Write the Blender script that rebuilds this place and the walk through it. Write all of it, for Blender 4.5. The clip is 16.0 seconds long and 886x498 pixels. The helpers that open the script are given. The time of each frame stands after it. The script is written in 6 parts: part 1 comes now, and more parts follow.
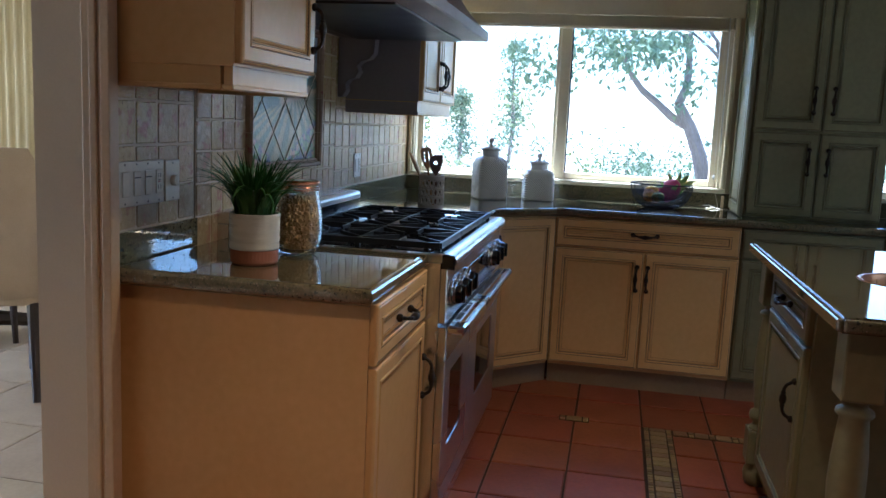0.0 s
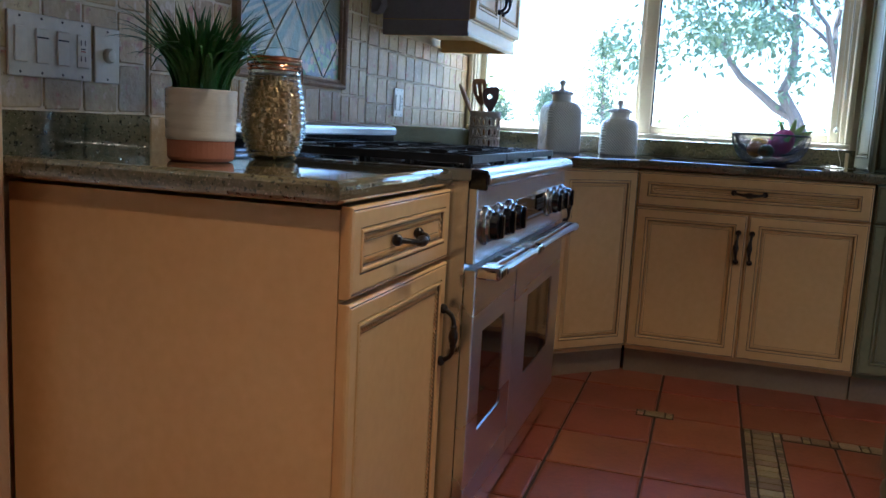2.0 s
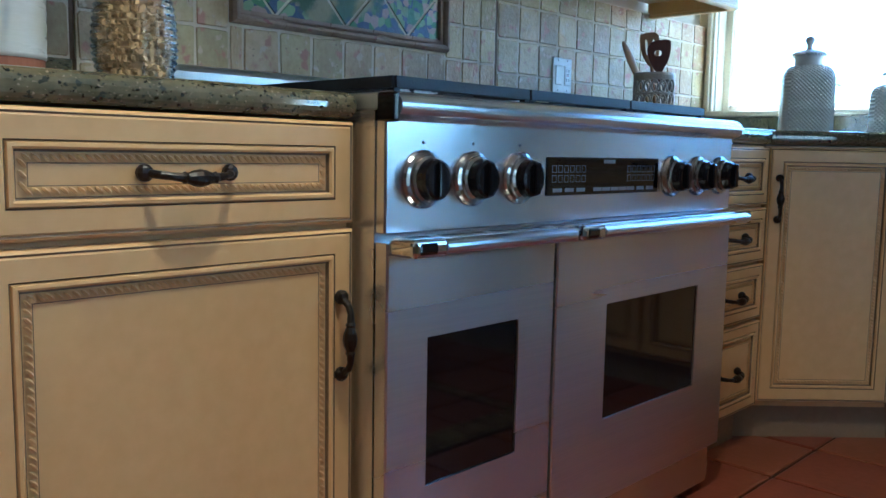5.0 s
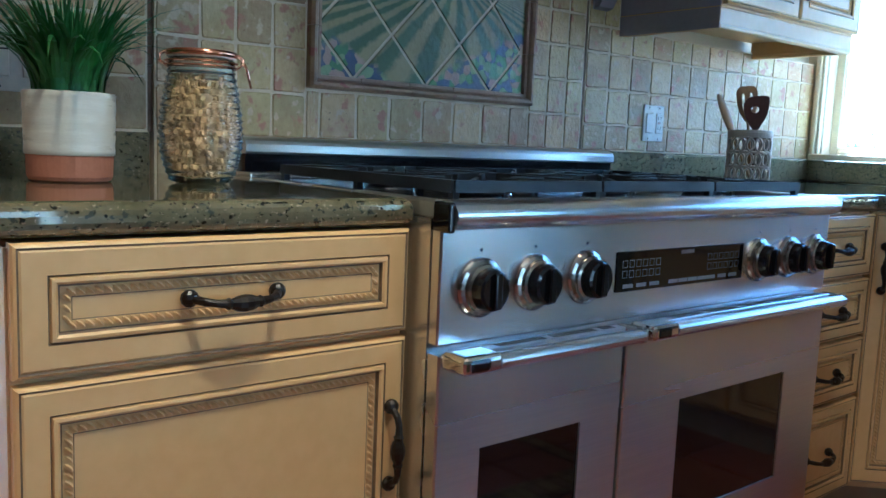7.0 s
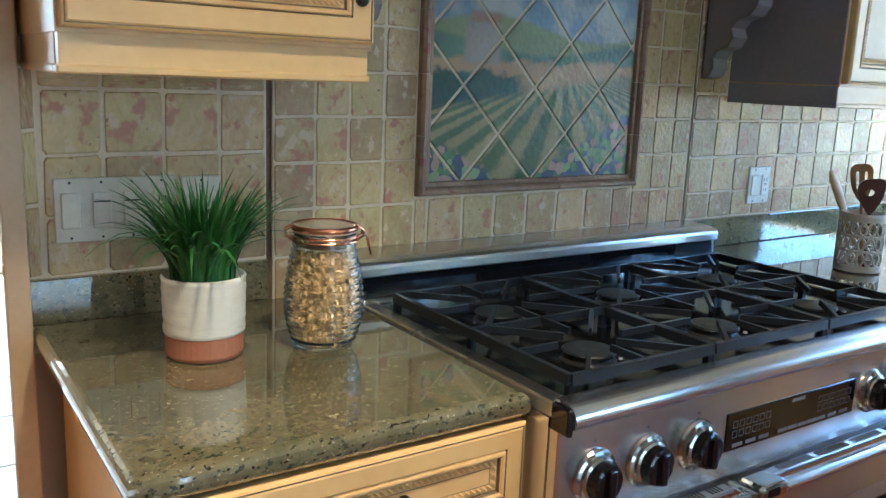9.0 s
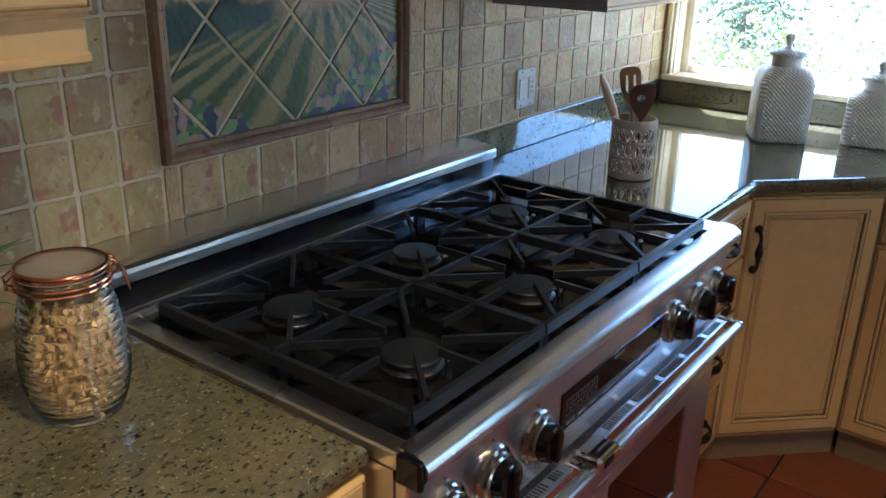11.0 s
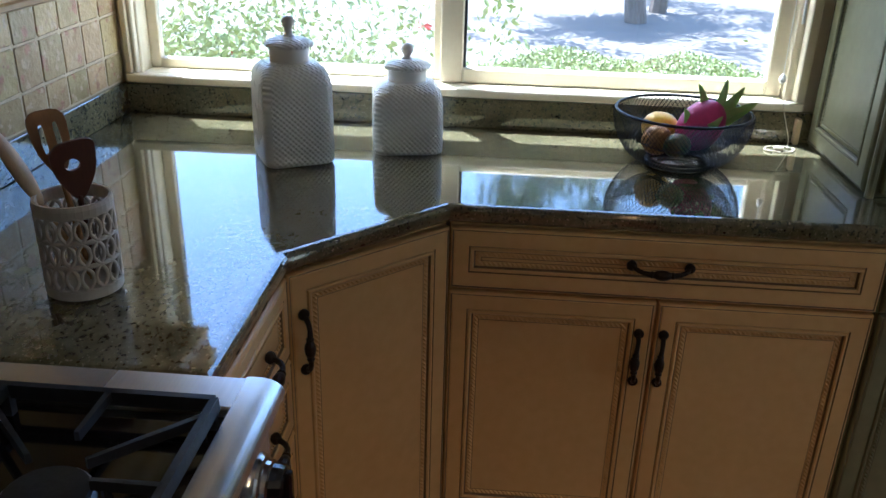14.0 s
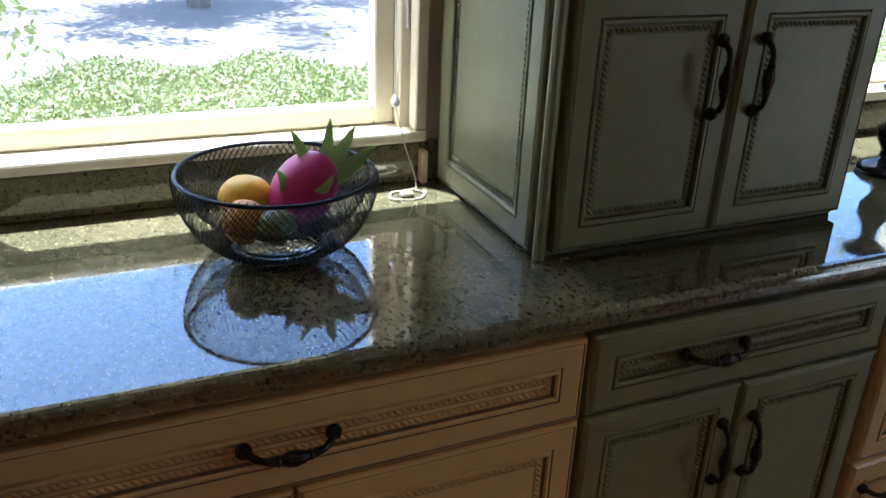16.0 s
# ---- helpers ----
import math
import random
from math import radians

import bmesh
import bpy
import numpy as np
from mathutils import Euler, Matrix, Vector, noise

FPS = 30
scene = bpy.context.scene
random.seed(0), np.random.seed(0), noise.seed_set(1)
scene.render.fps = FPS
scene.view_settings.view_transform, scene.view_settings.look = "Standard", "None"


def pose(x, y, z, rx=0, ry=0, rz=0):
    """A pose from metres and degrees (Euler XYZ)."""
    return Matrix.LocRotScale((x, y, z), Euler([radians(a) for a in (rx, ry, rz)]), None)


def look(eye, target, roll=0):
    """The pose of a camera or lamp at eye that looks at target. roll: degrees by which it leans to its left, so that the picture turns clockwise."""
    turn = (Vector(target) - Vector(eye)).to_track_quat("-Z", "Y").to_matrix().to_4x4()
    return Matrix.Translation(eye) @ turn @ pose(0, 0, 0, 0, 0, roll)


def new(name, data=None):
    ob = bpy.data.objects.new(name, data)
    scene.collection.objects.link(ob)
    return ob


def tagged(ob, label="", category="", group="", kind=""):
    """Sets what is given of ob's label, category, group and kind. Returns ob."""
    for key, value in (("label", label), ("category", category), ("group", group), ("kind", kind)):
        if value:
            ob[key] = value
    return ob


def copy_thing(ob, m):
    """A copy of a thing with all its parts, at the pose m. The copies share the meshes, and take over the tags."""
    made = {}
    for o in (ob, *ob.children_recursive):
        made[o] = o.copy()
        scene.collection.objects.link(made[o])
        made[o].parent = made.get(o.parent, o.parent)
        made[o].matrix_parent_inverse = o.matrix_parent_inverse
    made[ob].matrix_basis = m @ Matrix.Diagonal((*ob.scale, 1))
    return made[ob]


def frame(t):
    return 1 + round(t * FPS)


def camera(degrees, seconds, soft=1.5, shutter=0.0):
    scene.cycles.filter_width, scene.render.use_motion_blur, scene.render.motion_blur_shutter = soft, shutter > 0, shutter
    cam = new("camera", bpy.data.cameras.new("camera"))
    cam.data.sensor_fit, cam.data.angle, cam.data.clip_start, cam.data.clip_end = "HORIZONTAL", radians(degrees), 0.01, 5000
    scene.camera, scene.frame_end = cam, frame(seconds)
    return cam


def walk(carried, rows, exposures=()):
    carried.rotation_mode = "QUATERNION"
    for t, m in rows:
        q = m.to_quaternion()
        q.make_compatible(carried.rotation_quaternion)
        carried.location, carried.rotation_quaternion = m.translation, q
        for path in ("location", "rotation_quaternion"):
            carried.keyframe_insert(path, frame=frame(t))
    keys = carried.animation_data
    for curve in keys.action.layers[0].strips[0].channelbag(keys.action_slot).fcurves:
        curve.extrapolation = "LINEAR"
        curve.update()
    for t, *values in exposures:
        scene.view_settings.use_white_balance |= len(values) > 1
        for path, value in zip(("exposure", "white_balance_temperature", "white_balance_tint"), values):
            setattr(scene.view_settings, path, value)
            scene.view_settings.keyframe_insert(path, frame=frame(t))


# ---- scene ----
cam = camera(55.5, 16.0)
PATH = [
    (0, (0.012, -0.009, 1.311), (-0.377, 1.93, 1.014), 2.7),
    (0.5, (0.003, 0.113, 1.202), (-0.398, 2.05, 0.904), 2.8),
    (1, (0.0, 0.285, 1.154), (-0.495, 2.199, 0.855), 3.0),
    (1.5, (-0.002, 0.427, 1.112), (-0.579, 2.319, 0.812), 2.8),
    (2, (0.021, 0.646, 1.016), (-0.568, 2.535, 0.723), 3.1),
    (2.5, (0.077, 0.857, 0.965), (-0.581, 2.725, 0.687), 3.1),
    (3, (0.099, 1.085, 0.889), (-0.596, 2.943, 0.633), 2.6),
    (3.2, (0.111, 1.158, 0.88), (-0.601, 3.011, 0.635), 2.2),
    (5.3, (0.496, 1.611, 0.833), (-0.944, 2.98, 0.609), 1.2),
    (5.5, (0.502, 1.626, 0.839), (-0.958, 2.975, 0.618), 1.3),
    (6, (0.503, 1.641, 0.854), (-0.981, 2.962, 0.633), 1.3),
    (6.5, (0.486, 1.652, 0.913), (-1.027, 2.941, 0.688), 1.6),
    (7, (0.459, 1.666, 1.003), (-1.077, 2.922, 0.754), 2.4),
    (7.5, (0.435, 1.675, 1.089), (-1.116, 2.905, 0.794), 1.9),
    (8, (0.424, 1.671, 1.169), (-1.179, 2.823, 0.848), 1.8),
    (8.5, (0.418, 1.654, 1.269), (-1.226, 2.74, 0.93), 1.9),
    (9, (0.39, 1.621, 1.382), (-1.232, 2.719, 0.976), 2.4),
    (9.5, (0.293, 1.593, 1.475), (-1.014, 3.034, 1.007), 3.0),
    (9.7, (0.246, 1.574, 1.49), (-0.98, 3.072, 0.989), 2.7),
    (11.8, (-0.019, 1.913, 1.545), (-1.035, 3.431, 0.731), 1.3),
    (12, (-0.063, 1.95, 1.551), (-0.955, 3.545, 0.738), 1.8),
    (12.5, (-0.142, 2.055, 1.545), (-0.733, 3.786, 0.736), 2.0),
    (13, (-0.155, 2.24, 1.546), (-0.552, 4.028, 0.741), 1.7),
    (13.5, (-0.144, 2.436, 1.539), (-0.457, 4.237, 0.728), 1.3),
    (14, (-0.163, 2.613, 1.529), (-0.292, 4.438, 0.721), 1.6),
    (14.5, (-0.13, 2.792, 1.512), (0.047, 4.612, 0.702), 2.1),
    (15, (-0.053, 2.985, 1.509), (0.354, 4.769, 0.701), 2.1),
    (15.5, (-0.021, 3.147, 1.488), (0.516, 4.894, 0.675), 2.1),
    (16, (-0.021, 3.331, 1.489), (0.731, 4.992, 0.666), 2.5),
]
EXPOSURES = [(0, 2.25, 4680, 8), (1.2, 2.35, 4580, 8), (2.1, 2.5, 4530, 7), (3, 2.5, 4330, 6), (5.5, 3.15, 3930, -4), (7.5, 3.2, 4030, -4), (9.0, 3.7, 4530, -2), (9.7, 3.35, 4630, 2), (12, 2.7, 4880, 6), (12.5, 2.5, 4880, 6), (13.5, 2.45, 4930, 6), (14.5, 2.0, 5030, 7), (15.2, 2.1, 5080, 7), (16, 2.2, 5180, 7)]
walk(cam, [(t, look(eye, target, roll)) for t, eye, target, roll in PATH], EXPOSURES)

# ---- world, sun, lamps ----
SUN_AZ, SUN_EL = radians(-35), radians(68)
world = bpy.data.worlds.new("world")
scene.world = world
world.use_nodes = True
wn, wl = world.node_tree.nodes, world.node_tree.links
sky = wn.new("ShaderNodeTexSky")
sky.sky_type, sky.sun_disc, sky.sun_elevation, sky.sun_rotation = "NISHITA", False, SUN_EL, SUN_AZ
wl.new(sky.outputs[0], wn["Background"].inputs[0])
wn["Background"].inputs[1].default_value = 0.15


def lamp(name, kind, m, energy, color, **settings):
    data = bpy.data.lights.new(name, kind)
    data.energy, data.color = energy, color
    if kind == "SUN":
        data.angle = settings["angle"]
    if kind == "AREA":
        data.shape, data.size, data.size_y = "RECTANGLE", settings["size"], settings["size_y"]
    if kind == "SPOT":
        data.spot_size, data.spot_blend, data.shadow_soft_size = settings["size"], 0.7, 0.045
    ob = new(name, data)
    ob.matrix_world = m
    return ob


sun_from = Vector((math.sin(SUN_AZ) * math.cos(SUN_EL), math.cos(SUN_AZ) * math.cos(SUN_EL), math.sin(SUN_EL)))
lamp("sun", "SUN", look(sun_from * 50, (0, 0, 0)), 4.5, (1, 0.95, 0.88), angle=radians(0.5))
WARM = (1.0, 0.52, 0.21)
# spots inferred from warm glow and a handle shadow; the last is added fill
ASSUMED_SPOTS = [(0.10, 2.13, 10, (1.0, 0.70, 0.38), 106), (-0.15, 0.55, 12, WARM, 108), (2.15, 3.6, 5, WARM, 60), (0.42, 2.85, 4.0, WARM, 92)]
for lx, ly, watts, tone, cone in ASSUMED_SPOTS:
    lamp("assumed_ceiling_spot", "SPOT", pose(lx, ly, 2.42), watts, tone, size=radians(cone))

# area lamp added in the unseen west window to brighten the dining room
lamp("dining_fill_lamp", "AREA", look((-5.55, 2.4, 1.28), (0, 2.4, 1.0)), 13, (1, 0.93, 0.80), size=3.6, size_y=1.8)
# daylight fill lamp added just inside the garden door
lamp("kitchen_fill_lamp", "AREA", look((3.39, 2.37, 1.15), (0, 2.37, 1.0)), 1.6, (1, 0.96, 0.90), size=1.15, size_y=2.0)


# ---- materials ----
def mat(name, c1, c2=None, rough=0.5, metal=0.0, s1=5.0, s2=70.0, lo=0.35, hi=0.65, bump=0.05, rvar=0.08, rnd=0.0, coat=0.0, stretch=(1, 1, 1), spec=0.5):
    m = bpy.data.materials.new(name)
    m.use_nodes = True
    n, l = m.node_tree.nodes, m.node_tree.links
    b = n["Principled BSDF"]
    b.inputs["Metallic"].default_value = metal
    b.inputs["Coat Weight"].default_value = coat
    b.inputs["Coat Roughness"].default_value = 0.05
    b.inputs["Specular IOR Level"].default_value = spec
    tc, oi = n.new("ShaderNodeTexCoord"), n.new("ShaderNodeObjectInfo")
    mp = n.new("ShaderNodeMapping")
    mp.inputs["Scale"].default_value = stretch
    vm = n.new("ShaderNodeVectorMath")
    vm.operation = "MULTIPLY_ADD"
    vm.inputs[1].default_value = (37.0, 53.0, 71.0)
    l.new(oi.outputs["Random"], vm.inputs[0])
    l.new(tc.outputs["Object"], mp.inputs[0])
    l.new(mp.outputs[0], vm.inputs[2])
    n1, n2 = n.new("ShaderNodeTexNoise"), n.new("ShaderNodeTexNoise")
    for nn, s in ((n1, s1), (n2, s2)):
        nn.inputs["Scale"].default_value = s
        nn.inputs["Detail"].default_value = 4
        l.new(vm.outputs[0], nn.inputs["Vector"])
    add = n.new("ShaderNodeMath")
    add.operation = "MULTIPLY_ADD"
    add.inputs[1].default_value = 0.45
    l.new(n2.outputs[0], add.inputs[0])
    half = n.new("ShaderNodeMath")
    half.operation = "MULTIPLY"
    half.inputs[1].default_value = 0.55
    l.new(n1.outputs[0], half.inputs[0])
    l.new(half.outputs[0], add.inputs[2])
    rm = n.new("ShaderNodeMapRange")
    rm.inputs[1].default_value, rm.inputs[2].default_value = lo, hi
    l.new(add.outputs[0], rm.inputs[0])
    mx = n.new("ShaderNodeMix")
    mx.data_type = "RGBA"
    c2 = c2 or tuple(v * 0.85 for v in c1)
    mx.inputs[6].default_value, mx.inputs[7].default_value = (*c1, 1), (*c2, 1)
    l.new(rm.outputs[0], mx.inputs[0])
    out = mx.outputs[2]
    if rnd:
        hs = n.new("ShaderNodeHueSaturation")
        r2 = n.new("ShaderNodeMapRange")
        r2.inputs[3].default_value, r2.inputs[4].default_value = 1 - rnd, 1 + rnd
        l.new(oi.outputs["Random"], r2.inputs[0])
        l.new(r2.outputs[0], hs.inputs["Value"])
        r3 = n.new("ShaderNodeMapRange")
        r3.inputs[3].default_value, r3.inputs[4].default_value = 0.5 - rnd * 0.07, 0.5 + rnd * 0.07
        fr_ = n.new("ShaderNodeMath")
        fr_.operation = "FRACT"
        m7 = n.new("ShaderNodeMath")
        m7.operation = "MULTIPLY"
        m7.inputs[1].default_value = 7.31
        l.new(oi.outputs["Random"], m7.inputs[0])
        l.new(m7.outputs[0], fr_.inputs[0])
        l.new(fr_.outputs[0], r3.inputs[0])
        l.new(r3.outputs[0], hs.inputs["Hue"])
        l.new(out, hs.inputs["Color"])
        out = hs.outputs[0]
    l.new(out, b.inputs["Base Color"])
    rr = n.new("ShaderNodeMapRange")
    rr.inputs[3].default_value, rr.inputs[4].default_value = max(0.02, rough - rvar), min(1, rough + rvar)
    l.new(n1.outputs[0], rr.inputs[0])
    l.new(rr.outputs[0], b.inputs["Roughness"])
    if bump:
        bp = n.new("ShaderNodeBump")
        bp.inputs["Strength"].default_value, bp.inputs["Distance"].default_value = 1.0, bump * 0.01
        l.new(add.outputs[0], bp.inputs["Height"])
        l.new(bp.outputs[0], b.inputs["Normal"])
    return m


def speckle(m, colors, scale, thr, soft=0.03):
    """Adds small flecks of other minerals over a material's base colour."""
    n, l = m.node_tree.nodes, m.node_tree.links
    b = n["Principled BSDF"]
    src = b.inputs["Base Color"].links[0].from_socket
    shifted = next(q for q in n if q.type == "VECT_MATH" and q.operation == "MULTIPLY_ADD")
    for k, (col, sc, th) in enumerate(zip(colors, scale, thr)):
        nz = n.new("ShaderNodeTexNoise")
        nz.inputs["Scale"].default_value, nz.inputs["Detail"].default_value = sc, 3
        off = n.new("ShaderNodeVectorMath")
        off.inputs[1].default_value = (3.1 * k, 7.7 * k, 1.3 * k)
        l.new(shifted.outputs[0], off.inputs[0])
        l.new(off.outputs[0], nz.inputs["Vector"])
        rm = n.new("ShaderNodeMapRange")
        rm.inputs[1].default_value, rm.inputs[2].default_value = th, th + soft
        l.new(nz.outputs[0], rm.inputs[0])
        mx = n.new("ShaderNodeMix")
        mx.data_type = "RGBA"
        mx.inputs[7].default_value = (*col, 1)
        l.new(src, mx.inputs[6])
        l.new(rm.outputs[0], mx.inputs[0])
        src = mx.outputs[2]
    l.new(src, b.inputs["Base Color"])
    return m


CREAM = mat("cream_cabinet_paint", (0.74, 0.495, 0.205), (0.67, 0.43, 0.165), rough=0.36, s1=2.5, s2=40, bump=0.015)
SAGE = mat("sage_cabinet_paint", (0.245, 0.235, 0.125), (0.20, 0.19, 0.10), rough=0.40, s1=2.5, s2=40, bump=0.015, spec=0.4)
SAGEGLAZE = mat("dark_olive_glaze", (0.085, 0.075, 0.038), (0.13, 0.115, 0.06), rough=0.6, s1=20, s2=150)
GLAZE = mat("dark_glaze", (0.15, 0.10, 0.05), (0.24, 0.165, 0.09), rough=0.6, s1=20, s2=150)
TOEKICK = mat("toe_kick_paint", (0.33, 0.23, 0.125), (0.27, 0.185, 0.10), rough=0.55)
GRANITE = speckle(mat("green_granite", (0.095, 0.090, 0.046), (0.190, 0.162, 0.088), rough=0.05, rvar=0.03, s1=9, s2=90, lo=0.38, hi=0.64, bump=0, spec=1.0, coat=0.8, stretch=(1, 0.7, 1)),
                  [(0.33, 0.27, 0.17), (0.050, 0.055, 0.038), (0.008, 0.009, 0.008)], [230, 110, 150], [0.64, 0.615, 0.625])
TRAV = speckle(mat("tumbled_travertine", (0.56, 0.425, 0.215), (0.40, 0.275, 0.12), rough=0.46, s1=1.5, s2=7, lo=0.34, hi=0.68, bump=0.40, rnd=0.20),
               [(0.42, 0.21, 0.12), (0.60, 0.47, 0.29), (0.24, 0.14, 0.07)], [2.4, 3.6, 9], [0.59, 0.59, 0.67], soft=0.07)
GROUT = mat("sand_grout", (0.74, 0.63, 0.45), (0.64, 0.53, 0.36), rough=0.9, s1=12, s2=120, bump=0.3)
TERRA = mat("terracotta_tile", (0.28, 0.082, 0.035), (0.20, 0.057, 0.025), rough=0.34, s1=1.6, s2=18, bump=0.10, rnd=0.12)
DKGROUT = mat("dark_floor_grout", (0.045, 0.030, 0.024), rough=0.9, bump=0.2)
STEEL = mat("brushed_steel", (0.74, 0.72, 0.69), (0.64, 0.625, 0.605), rough=0.27, metal=1.0, s1=3, s2=300, bump=0.012, stretch=(1, 0.02, 1))
# the grain runs along the range, so highlights spread across it
grain = STEEL.node_tree.nodes.new("ShaderNodeCombineXYZ")
grain.inputs[0].default_value, grain.inputs[2].default_value = 0.7, 0.7
STEEL.node_tree.links.new(grain.outputs[0], STEEL.node_tree.nodes["Principled BSDF"].inputs["Tangent"])
STEEL.node_tree.nodes["Principled BSDF"].inputs["Anisotropic"].default_value = 0.72
CHROME = mat("polished_chrome", (0.78, 0.78, 0.78), rough=0.07, metal=1.0, rvar=0.03, bump=0)
BLACKIRON = mat("cast_iron", (0.010, 0.0115, 0.015), (0.015, 0.017, 0.022), rough=0.38, s1=30, s2=200, bump=0.06, spec=0.3)
ENAMEL = mat("black_enamel", (0.006, 0.006, 0.008), rough=0.10, bump=0.01)
OVENGLASS = mat("black_oven_glass", (0.004, 0.0045, 0.006), rough=0.05, rvar=0.02, bump=0, coat=0.3)
BURNERM = mat("dark_burner_metal", (0.06, 0.06, 0.068), rough=0.35, metal=0.8, bump=0.02)
BRONZE = mat("oil_rubbed_bronze", (0.018, 0.014, 0.011), (0.03, 0.022, 0.016), rough=0.34, metal=0.5, s1=30, s2=200, bump=0.04)
WHITEPAINT = mat("window_paint", (0.76, 0.69, 0.52), (0.70, 0.63, 0.46), rough=0.45, bump=0.02)
WALLPAINT = mat("wall_paint", (0.68, 0.58, 0.42), (0.64, 0.54, 0.38), rough=0.8, s1=1.5, s2=200, bump=0.06)
# darker than the other walls so the unseen sides bounce less light
DIMWALL = mat("low_bounce_tan", (0.26, 0.19, 0.12), (0.23, 0.165, 0.10), rough=0.8, s1=1.5, s2=200, bump=0.06)
CASING = mat("door_casing_paint", (0.62, 0.47, 0.29), (0.55, 0.40, 0.23), rough=0.5, bump=0.02)
CEILP = mat("ceiling_paint", (0.58, 0.53, 0.44), rough=0.9, bump=0.05)
# hood colour, also used for the shaded end of the right wall cabinet
TAUPE = mat("hood_and_shaded_end_taupe", (0.36, 0.32, 0.33), (0.31, 0.275, 0.28), rough=0.5, bump=0.03)
PLASTIC = mat("ivory_plastic", (0.72, 0.66, 0.52), rough=0.35, bump=0)
PLASTICW = mat("white_plastic", (0.78, 0.78, 0.75), rough=0.32, bump=0)
DARKSLOT = mat("dark_slot", (0.03, 0.028, 0.025), rough=0.6, bump=0)
DINTILE = mat("beige_stone_tile", (0.62, 0.52, 0.40), (0.52, 0.42, 0.31), rough=0.35, s1=3, s2=30, bump=0.03, rnd=0.08)
WHITECER = mat("white_ceramic", (0.88, 0.87, 0.84), (0.85, 0.83, 0.79), rough=0.30, s1=20, s2=200, bump=0.03)
COPPER = mat("rose_copper", (0.80, 0.36, 0.20), rough=0.18, metal=1.0, bump=0)


def glassmat(name, tint=(1, 1, 1), rough=0.0):
    m = bpy.data.materials.new(name)
    m.use_nodes = True
    b = m.node_tree.nodes["Principled BSDF"]
    b.inputs["Base Color"].default_value = (*tint, 1)
    b.inputs["Transmission Weight"].default_value, b.inputs["Roughness"].default_value, b.inputs["IOR"].default_value = 1.0, rough, 1.45
    return m


GLASS = glassmat("clear_glass")


# ---- building helpers ----
def part(name, bm, material, parent=None, label="", smooth=False):
    me = bpy.data.meshes.new(name)
    bm.to_mesh(me)
    bm.free()
    for mm in material if isinstance(material, (list, tuple)) else [material]:
        me.materials.append(mm)
    if smooth:
        for p in me.polygons:
            p.use_smooth = True
    ob = new(name, me)
    ob.parent = parent
    if label:
        ob["label"] = label
    return ob


def thing(name, m, label, category, group="", kind=""):
    ob = new(name)
    ob.matrix_world = m
    return tagged(ob, label, category, group, kind)


def box(bm, x0, x1, y0, y1, z0, z1, bevel=0.0, seg=1, mi=0):
    r = bmesh.ops.create_cube(bm, size=1, matrix=Matrix.LocRotScale(((x0 + x1) / 2, (y0 + y1) / 2, (z0 + z1) / 2), None, (x1 - x0, y1 - y0, z1 - z0)))
    faces = {f for v in r["verts"] for f in v.link_faces}
    for f in faces:
        f.material_index = mi
    if bevel:
        edges = {e for v in r["verts"] for e in v.link_edges}
        bmesh.ops.bevel(bm, geom=list(edges), offset=bevel, segments=seg, profile=0.5, affect="EDGES")
    return bm


def boxes(*specs, bevel=0.0, seg=1):
    bm = bmesh.new()
    for s in specs:
        box(bm, *s, bevel=bevel, seg=seg)
    return bm


def loft(bm, rings, close=True, cap0=True, cap1=True, mi=None):
    """Skins a list of rings of points, each the same length."""
    vr = [[bm.verts.new(p) for p in r] for r in rings]
    n = len(vr[0])
    for k in range(len(vr) - 1):
        for i in range(n if close else n - 1):
            f = bm.faces.new((vr[k][i], vr[k][(i + 1) % n], vr[k + 1][(i + 1) % n], vr[k + 1][i]))
            if mi:
                f.material_index = mi[k]
    if cap0:
        bm.faces.new(vr[0][::-1])
    if cap1:
        f = bm.faces.new(vr[-1])
        if mi:
            f.material_index = mi[-1]
    return bm


def turned(bm, profile, seg=24, at=(0, 0, 0), cap0=True, cap1=True, mi=None, axis="z"):
    """A turned body from (radius, height) pairs."""
    rings = []
    for r, h in profile:
        ring = []
        for i in range(seg):
            a = 2 * math.pi * i / seg
            u, v = r * math.cos(a), r * math.sin(a)
            p = (u, v, h) if axis == "z" else ((h, u, v) if axis == "x" else (v, h, u))
            ring.append((p[0] + at[0], p[1] + at[1], p[2] + at[2]))
        rings.append(ring)
    return loft(bm, rings, True, cap0, cap1, mi)


def tube(bm, pts, radii, seg=8, caps=True):
    """A tube along points, with a radius at each."""
    pts = [Vector(p) for p in pts]
    if not isinstance(radii, (list, tuple)):
        radii = [radii] * len(pts)
    rings, ref = [], None
    for i, p in enumerate(pts):
        d = (pts[min(i + 1, len(pts) - 1)] - pts[max(i - 1, 0)]).normalized()
        if ref is None:
            ref = d.orthogonal().normalized()
        ref = (ref - d * ref.dot(d)).normalized()
        side = d.cross(ref)
        rings.append([p + (ref * math.cos(a) + side * math.sin(a)) * radii[i] for a in [2 * math.pi * k / seg for k in range(seg)]])
    return loft(bm, rings, True, caps, caps)


def ball(bm, at, r, seg=10, squash=(1, 1, 1)):
    bmesh.ops.create_uvsphere(bm, u_segments=seg, v_segments=max(4, seg // 2 + 1), radius=1, matrix=Matrix.LocRotScale(at, None, (r * squash[0], r * squash[1], r * squash[2])))
    return bm


